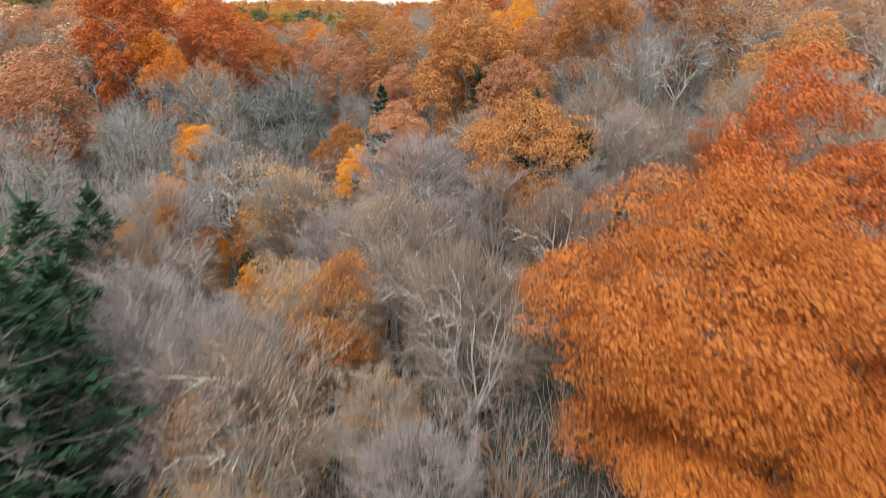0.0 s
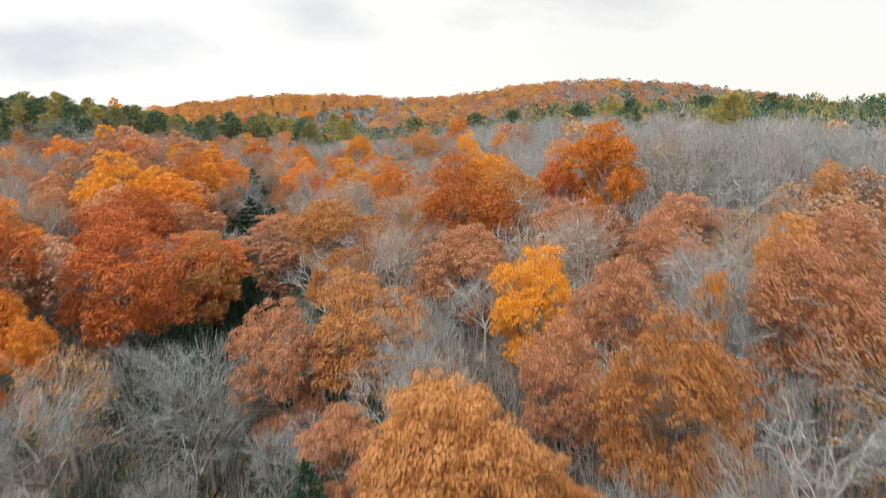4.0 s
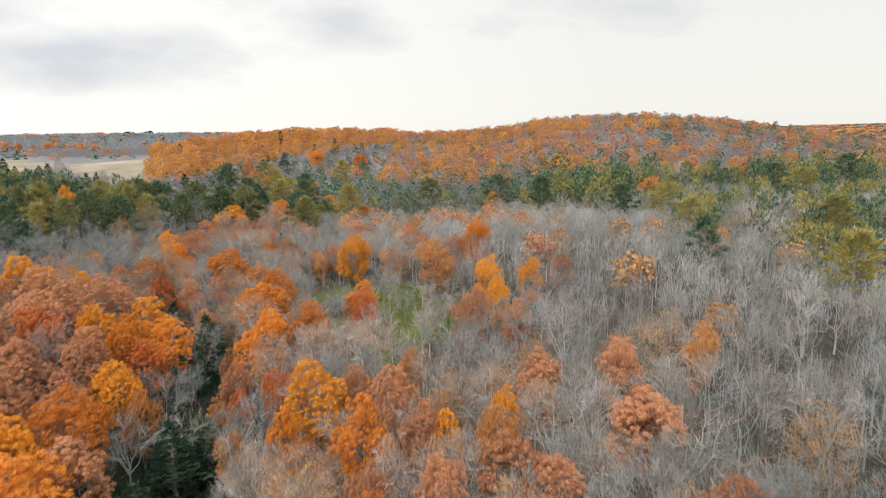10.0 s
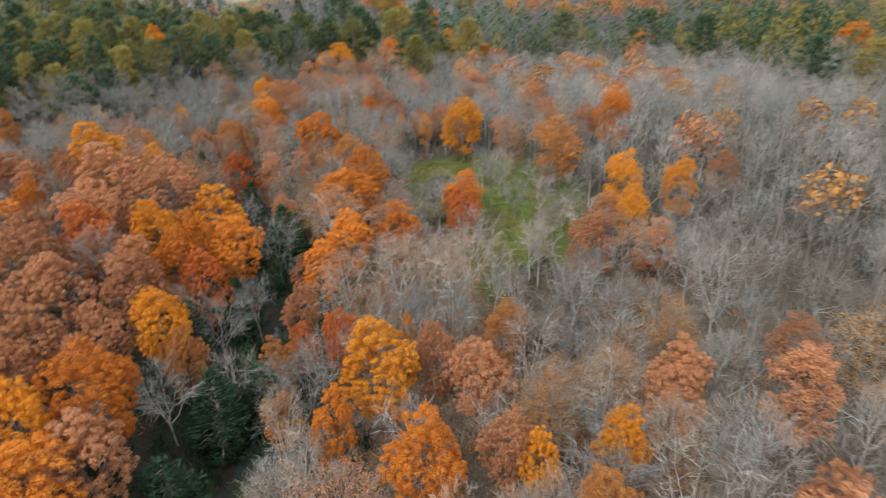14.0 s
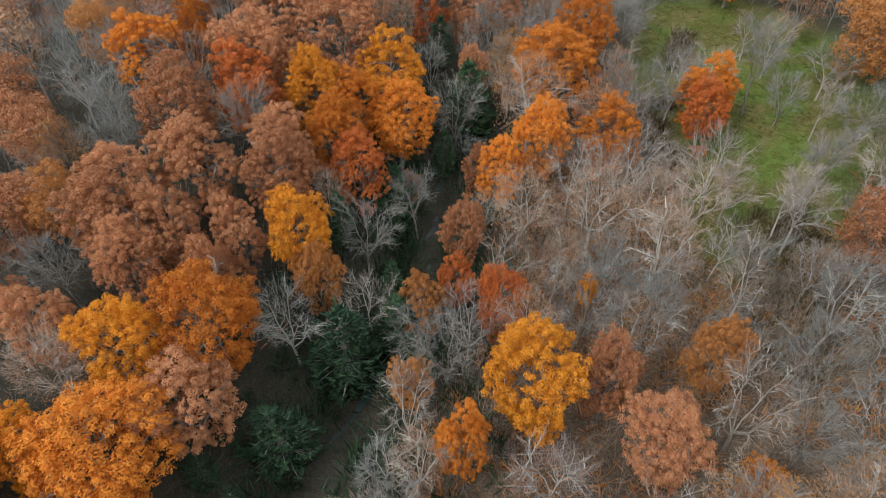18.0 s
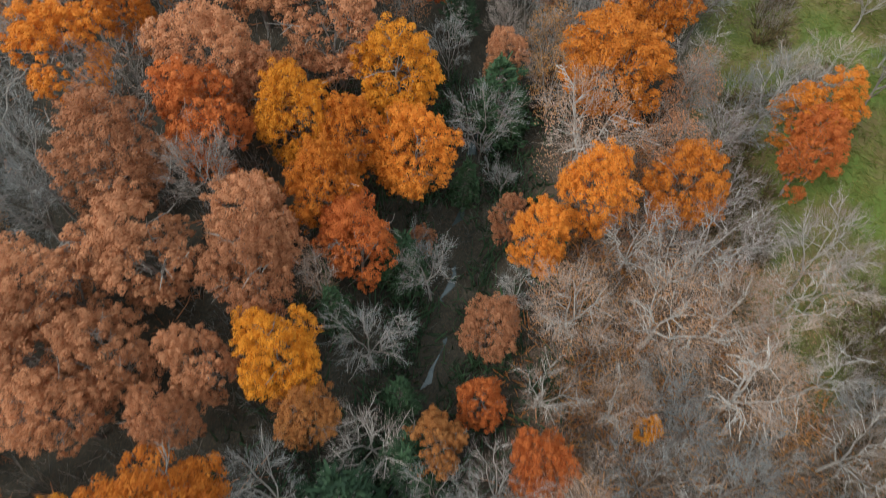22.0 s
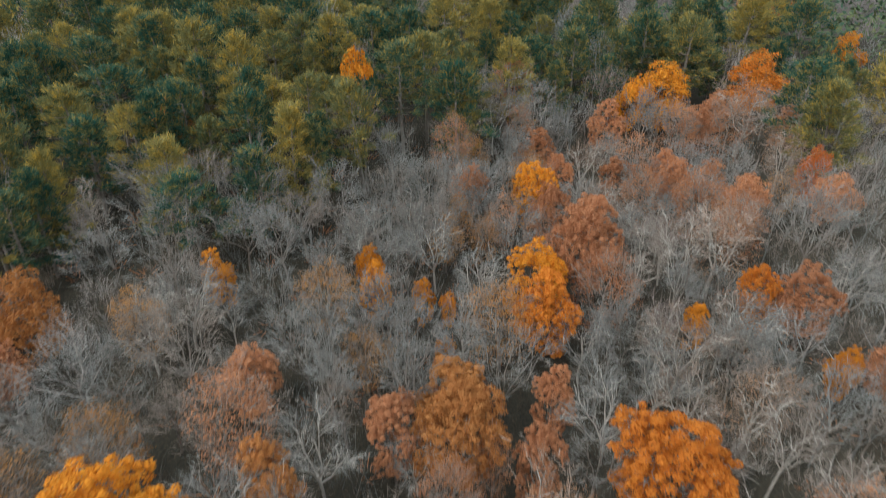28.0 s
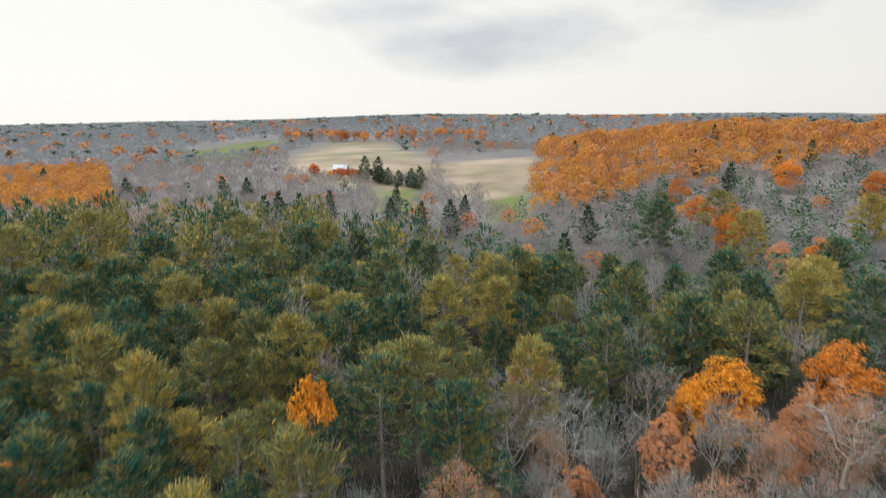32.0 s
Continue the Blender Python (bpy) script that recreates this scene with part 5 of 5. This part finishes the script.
def low_shapes(kind, level):
    """Simple trees for the distance, in metres of a 14 m tree 9 m wide; a higher level is simpler."""
    made = []
    for k in range(5):
        s = Shape()
        if kind in ("bare", "far", "brown", "pale"):
            n, wide, long = ((420, 0.042, 1.1), (120, 0.19, 1.6), (40, 0.46, 2.4), (9, 1.6, 4.0), (210, 0.075, 1.4))[level]
            haze(s, n, wide, 3.9 + 0.15 * k, 14.0, long)
            if level in (0, 4):
                for i in range(5 if kind == "pale" else 3):
                    a, rr = i * 2.1 + rng.uniform(-0.6, 0.6), rng.uniform(1.6, 3.8)
                    way = np.array([math.cos(a), math.sin(a), 0])
                    fork, end = np.array([0, 0, rng.uniform(2, 5)]), way * rr + (0, 0, rng.uniform(9.5, 12.5))
                    knee = way * rr * 0.7 + (0, 0, 6.4) + rng.normal(0, 0.5, 3)
                    s.tube([fork, (fork + knee) / 2 + rng.normal(0, 0.25, 3), knee, (knee + end) / 2 + rng.normal(0, 0.3, 3), end], [0.10, 0.08, 0.06, 0.04, 0.015], 3)
                    for q in (0.1, 0.35, 0.6, 0.8)[: 4 if level == 0 else 1]:
                        root = knee + (end - knee) * q
                        tip = root + unit(way + rng.normal(0, 0.8, 3) + (0, 0, 0.6)) * rng.uniform(1.4, 2.8)
                        s.tube([root, (root + tip) / 2 + rng.normal(0, 0.15, 3), tip], [0.05, 0.03, 0.012], 3)
                s.tube([(0, 0, -0.3), (0.1, 0, 3), (0, 0, 5.5)], [0.17, 0.14, 0.09], 4)
        elif kind in NEEDLE and level in (0, 4):
            near = level == 0
            if kind == "pine":
                s = plume_crown(14.2, 4.5, 32 if near else 24, 20 if near else 10, 0.75 if near else 1.05, 0.24 if near else 0.42, 0.2, 0.5)
            else:
                s = pine_shapes(14.0, 4.5, 8, 7, 9, 1.0, 0.15, 0.7)[1]
        elif kind in NEEDLE:
            n, long, wide = ((0, 0, 0), (90, 1.9, 0.9), (20, 4.2, 2.6), (10, 5.5, 4.0))[level]
            u = np.clip(np.floor(rng.uniform(0.9, 8, n)) / 8 + rng.normal(0, 0.035, n), 0.08, 0.99)
            a = rng.uniform(0, 6.28, n)
            full = 4.5 * (1 - u * u) ** (0.5 if kind == "pine" else 0.9) + 0.3
            rr = full * rng.uniform(0.2, 1.08, n) ** 0.6
            p = np.stack([rr * np.cos(a), rr * np.sin(a), 14.2 * (u + 0.10 * rr / 4.5) + rng.normal(0, 0.15, n)], 1)
            o = np.stack([0.5 * np.cos(a), 0.5 * np.sin(a), 0 * a + 1.0], 1) + rng.normal(0, 0.35, (n, 3))
            s.cards(p, o, long * rng.uniform(0.7, 1.3, n), wide)
        else:
            n, long, lobes = ((800, 0.58, 40), (170, 1.2, 18), (26, 3.4, 6), (12, 5.0, 4), (240, 1.0, 22))[level]
            s = crown_of(14.2, 4.5, n, long, lobes=lobes, low=0.2, loose=0.22)
        made.append((np.concatenate(s.v), np.concatenate(s.f)))
    return made


def woods(name, kind, trees, level, label):
    """Many trees of one kind, too many to count, as one object."""
    shapes = low_shapes(kind, level)
    vs, fs, tints, n = [], [], [], 0
    for i, (x, y, width, tall) in enumerate(trees):
        v, f = shapes[i % len(shapes)]
        a = i * 2.4
        c, s = math.cos(a) * width / 9, math.sin(a) * width / 9
        m = np.array([[c, -s, 0], [s, c, 0], [0, 0, tall / 14.2]])
        vs.append(v @ m.T + (x, y, float(land(x, y))))
        fs.append(f + n)
        tints.append(np.full(len(v), (i * 0.618) % 1))
        n += len(v)
    mat = (level in (1, 2, 3) and LEAF_FAR.get(kind)) or LEAF.get(kind) or NEEDLE.get(kind) or {"far": TWIG_HAZED, "brown": TWIG_WARM, "pale": TWIG_ASH}.get(kind, TWIG if level in (0, 4) else TWIG_SOFT)
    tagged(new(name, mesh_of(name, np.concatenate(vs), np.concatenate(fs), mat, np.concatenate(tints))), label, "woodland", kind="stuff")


WORD = {"pale": "leafless pale-limbed", "brown": "leafless brown", "far": "grey leafless", "amber": "amber oak", "bare": "leafless grey", "orange": "orange autumn", "gold": "golden autumn", "russet": "russet oak", "red": "red oak", "tan": "tan oak", "buff": "buff beech", "pine": "olive-green pine", "spruce": "dark conifer"}
for far_off in (0, 4):
    bare = rest.pop(("bare", far_off), [])
    for k, kind in enumerate(("bare", "brown", "pale")):
        rest[(kind, far_off)] = bare[k::3]
for (kind, level), trees in rest.items():
    if trees:
        woods(f"{kind}_wood", kind, trees, level, f"{WORD[kind]} trees of the surrounding wood")
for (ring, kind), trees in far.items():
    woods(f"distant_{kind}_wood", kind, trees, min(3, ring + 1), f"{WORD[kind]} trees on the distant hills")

# ---- brush and saplings under the trees ----


def brush(name, spots, mat, stems, height, width, label, twigs=0, loose=0.9):
    """Stems that fan out from each spot, with side twigs where they are wanted."""
    n = len(spots) * stems
    own = np.repeat(rng.uniform(0.5, 1.25, len(spots)), stems)
    x, y = np.repeat(spots[:, 0], stems), np.repeat(spots[:, 1], stems)
    off = rng.normal(0, loose, (n, 2))
    fan = off * (0.8 if twigs else 0.0) + rng.normal(0, 0.9 if not twigs else 0.35, (n, 2))
    x, y = x + off[:, 0] * (0.45 if twigs else 1), y + off[:, 1] * (0.45 if twigs else 1)
    s = np.stack([x, y, land(x, y) - 0.1], 1)
    e = s + np.stack([fan[:, 0], fan[:, 1], height * own * rng.uniform(0.45, 1.1, n)], 1)
    shape = Shape()
    shape.blades(s, e, width * rng.uniform(0.6, 1.4, n))
    tint = [np.repeat(rng.uniform(0, 1, n), 4)]
    for k in range(twigs):
        u = rng.uniform(0.35, 0.95, (n, 1))
        root = s + (e - s) * u
        end = root + unit(unit(e - s) + rng.normal(0, 0.5, (n, 3)) + (0, 0, 0.3)) * (height * rng.uniform(0.15, 0.34, (n, 1)))
        shape.blades(root, end, width * 0.7)
        tint.append(tint[0])
    tagged(new(name, shape.mesh(name, mat, np.concatenate(tint))), label, "undergrowth", kind="stuff")


bx, by = rng.uniform(-190, 120, 26000), rng.uniform(-70, 260, 26000)
road = np.array([off_line(a, b) for a, b in zip(bx, by)])
open_ground = inside(bx, by, MEADOW) | ((np.abs(bx - stream_x(by)) < 11) & (by > -25))
keep = (road < 68) & ~open_ground & (rng.uniform(size=len(bx)) > road / 130)
bxy = np.stack([bx, by], 1)[keep]
brush("brushwood", bxy[::3], TWIG, 9, 4.2, 0.05, "grey leafless brush and saplings under the trees", 3)
brush("brown_brush", bxy[1::3], TWIG_WARM, 9, 3.2, 0.05, "brown brush and dead stalks under the trees", 3)
gully = (road < 50) & (np.abs(bx - stream_x(by)) < 11) & (np.abs(bx - stream_x(by)) > 2) & (by > -25) & (by < 168)
brush("gully_brush", np.stack([bx, by], 1)[gully], TWIG_DARK, 8, 1.9, 0.035, "dark low brush on the banks of the gully", 4)
brush("rusty_brush", bxy[2::9], LEAF["russet"], 14, 0.9, 0.13, "low russet saplings under the trees", 3)

bx, by = rng.uniform(-40, 20, 3600), rng.uniform(60, 175, 3600)
keep = (bx > stream_x(by) + 9) & ~inside(bx, by, MEADOW)
bank_spots = np.stack([bx, by], 1)[keep]
brush("tan_brush", bank_spots[::2], TWIG_TAN, 10, 3.0, 0.05, "tan leafless saplings on the bank above the gully", 3)
brush("leafy_brush", bank_spots[1::6], LEAF["amber"], 16, 1.3, 0.16, "low saplings with rusty leaves on the bank", 3)

bx, by = rng.uniform(-75, -5, 5200), rng.uniform(-15, 165, 5200)
keep = np.abs(bx - stream_x(by)) < 4 + 14 * rng.uniform(size=len(bx)) ** 1.6
keep &= np.abs(bx - stream_x(by)) > 2.2
brush("gully_evergreens", np.stack([bx, by], 1)[keep], NEEDLE["spruce"], 16, 2.6, 0.22, "dark evergreen seedlings along the gully")

# ---- the farm beyond the pines ----


def plain_paint(name, a, b, rough=0.7):
    m, t, bs = material(name)
    t.links.new(tone(t, a, b, noise_of(t, 1.3, 4.0), (0.35, 0.7)), bs.inputs["Base Color"])
    bs.inputs["Roughness"].default_value = rough
    return m


SIDING = plain_paint("white_siding", (0.68, 0.66, 0.62), (0.82, 0.80, 0.77))
RED_SIDING = plain_paint("red_siding", (0.22, 0.05, 0.035), (0.32, 0.08, 0.05))
ROOF_METAL = plain_paint("pale_roof_metal", (0.46, 0.46, 0.46), (0.60, 0.60, 0.60), 0.5)
ROOF_DARK = plain_paint("dark_shingles", (0.06, 0.06, 0.065), (0.14, 0.13, 0.13), 0.9)
PANE = plain_paint("dark_window_glass", (0.03, 0.035, 0.04), (0.05, 0.055, 0.06), 0.15)


def box(lo, hi):
    v = [(x, y, z) for x in (lo[0], hi[0]) for y in (lo[1], hi[1]) for z in (lo[2], hi[2])]
    return np.array(v, float), np.array([(0, 1, 3, 2), (4, 6, 7, 5), (0, 4, 5, 1), (2, 3, 7, 6), (0, 2, 6, 4), (1, 5, 7, 3)])


def slab(name, lo, hi, mat, parent, label=""):
    v, f = box(lo, hi)
    return part(name, mesh_of(name, v, f, mat), parent, None, label)


def farm_building(name, x, y, turn, long, deep, eaves, ridge, wall_mat, roof_mat, label):
    house = new(name)
    h, d = long / 2, deep / 2
    v = np.array([(-h, -d, -0.5), (h, -d, -0.5), (h, d, -0.5), (-h, d, -0.5), (-h, -d, eaves), (h, -d, eaves), (h, d, eaves), (-h, d, eaves), (-h, 0, ridge), (h, 0, ridge)], float)
    wall = mesh_of("wall", v, [(0, 1, 5, 4), (2, 3, 7, 6), (1, 2, 6, 5), (3, 0, 4, 7), (5, 6, 9, 9), (7, 4, 8, 8)], wall_mat)
    part("wall", wall, house)
    for side in (-1, 1):
        s = Shape()
        lo = np.array([(-h - 0.4, side * (d + 0.5), eaves - 0.25), (h + 0.4, side * (d + 0.5), eaves - 0.25), (h + 0.4, 0, ridge + 0.08), (-h - 0.4, 0, ridge + 0.08)])
        s.add(np.concatenate([lo, lo + (0, 0, 0.18)]), [(0, 1, 2, 3), (4, 5, 6, 7), (0, 1, 5, 4), (1, 2, 6, 5), (2, 3, 7, 6), (3, 0, 4, 7)])
        part("roof", s.mesh("roof_slope", roof_mat), house)
    slab("door", (-1.1, -d - 0.06, 0), (1.1, -d + 0.04, min(2.6, eaves - 0.3)), PANE, house, "dark open barn door")
    for k in (-0.66, 0.66):
        slab("window", (k * h - 0.6, -d - 0.05, 1.1), (k * h + 0.6, -d + 0.04, 2.2), PANE, house)
    house.matrix_world = pose(x, y, float(land(x, y)), 0, 0, turn)
    return tagged(house, label, "farm building")


farm_building("barn", -386, 531, 28, 10, 7, 3.6, 6.4, RED_SIDING, ROOF_METAL, "barn with a pale metal roof at the edge of a field")
farm_building("farmhouse", -320, 521, 20, 9, 7, 3.2, 5.6, SIDING, ROOF_DARK, "small white farmhouse among dark conifers")
farm_building("shed", -448, 527, 40, 6, 5, 3.0, 4.6, SIDING, ROOF_METAL, "small white shed by the field")
for k, (x, y, w, t) in enumerate(((-350, 514, 12, 17), (-343, 519, 12, 16), (-336, 512, 10, 12), (-328, 511, 9, 11), (-319, 510, 9, 10), (-308, 508, 10, 12), (-300, 505, 11, 14))):
    plant("spruce", x, y, w, t, "dark conifer in a clump beside the farmhouse")
for x, y, w in ((-372, 515, 9), (-364, 517, 8), (-356, 513, 7), (-398, 517, 9), (-404, 522, 8)):
    plant("red", x, y, w, 8, "dark red shrub beside the barn")
plant("gold", -380, 513, 5, 6, "small golden tree beside the barn")
for k in range(26):
    u = k / 25
    plant(("amber", "orange", "russet", "gold")[k % 4], -730 + 240 * u + chance.uniform(-8, 8), 800 + 120 * u + chance.uniform(-15, 15), chance.uniform(11, 15), chance.uniform(13, 17), "autumn tree along the crest of the hay field")

bx, by = rng.uniform(-45, 8, 9000), rng.uniform(144, 224, 9000)
keep = inside(bx, by, MEADOW)
TURF = foliage("meadow_grass", (0.06, 0.11, 0.015), (0.125, 0.175, 0.028), (0.27, 0.24, 0.08), 0.1)
brush("meadow_grass", np.stack([bx, by], 1)[keep], TURF, 7, 0.6, 0.10, "rough grass of the clearing, green and brown")

bx, by = rng.uniform(-36, 6, 1100), rng.uniform(128, 168, 1100)
keep = ~inside(bx, by, MEADOW) & (bx > stream_x(by) + 14)
low = np.stack([bx, by], 1)[keep]
brush("tan_undergrowth", low[::2], LEAF["tan"], 14, 1.1, 0.11, "low tan-leaved growth under the pale trees", 3)
brush("pale_undergrowth", low[1::2], TWIG_PALE, 12, 2.2, 0.04, "pale leafless brush under the pale trees", 4)
bx, by = rng.uniform(-45, 10, 6000), rng.uniform(128, 224, 6000)
shrubs = np.stack([bx, by], 1)[np.any([inside(bx, by, c) for c in SCRUB], axis=0)]
OLIVE = foliage("shrub_leaves", (0.045, 0.05, 0.02), (0.10, 0.085, 0.038), (0.24, 0.16, 0.08), 0.1)
brush("clearing_shrubs", shrubs[::2], OLIVE, 16, 1.7, 0.16, "low olive-brown shrubs at the edge of the clearing", 3, 0.7)
brush("clearing_brush", shrubs[1::2], TWIG_WARM, 12, 2.3, 0.05, "brown leafless brush at the edge of the clearing", 3, 0.7)

bx, by = rng.uniform(-45, 40, 1500), rng.uniform(-62, 40, 1500)
sx = np.stack([bx, by], 1)
brush("thicket", sx[::2], TWIG_WARM, 11, 5.4, 0.04, "thicket of brown saplings on the lower slope", 4)
brush("grey_thicket", sx[1::2], TWIG_MAUVE, 11, 5.0, 0.034, "thicket of grey saplings on the lower slope", 4)
brush("tan_thicket", sx[::5] + 1.3, LEAF["tan"], 12, 2.2, 0.08, "low saplings with tan leaves on the lower slope", 3)
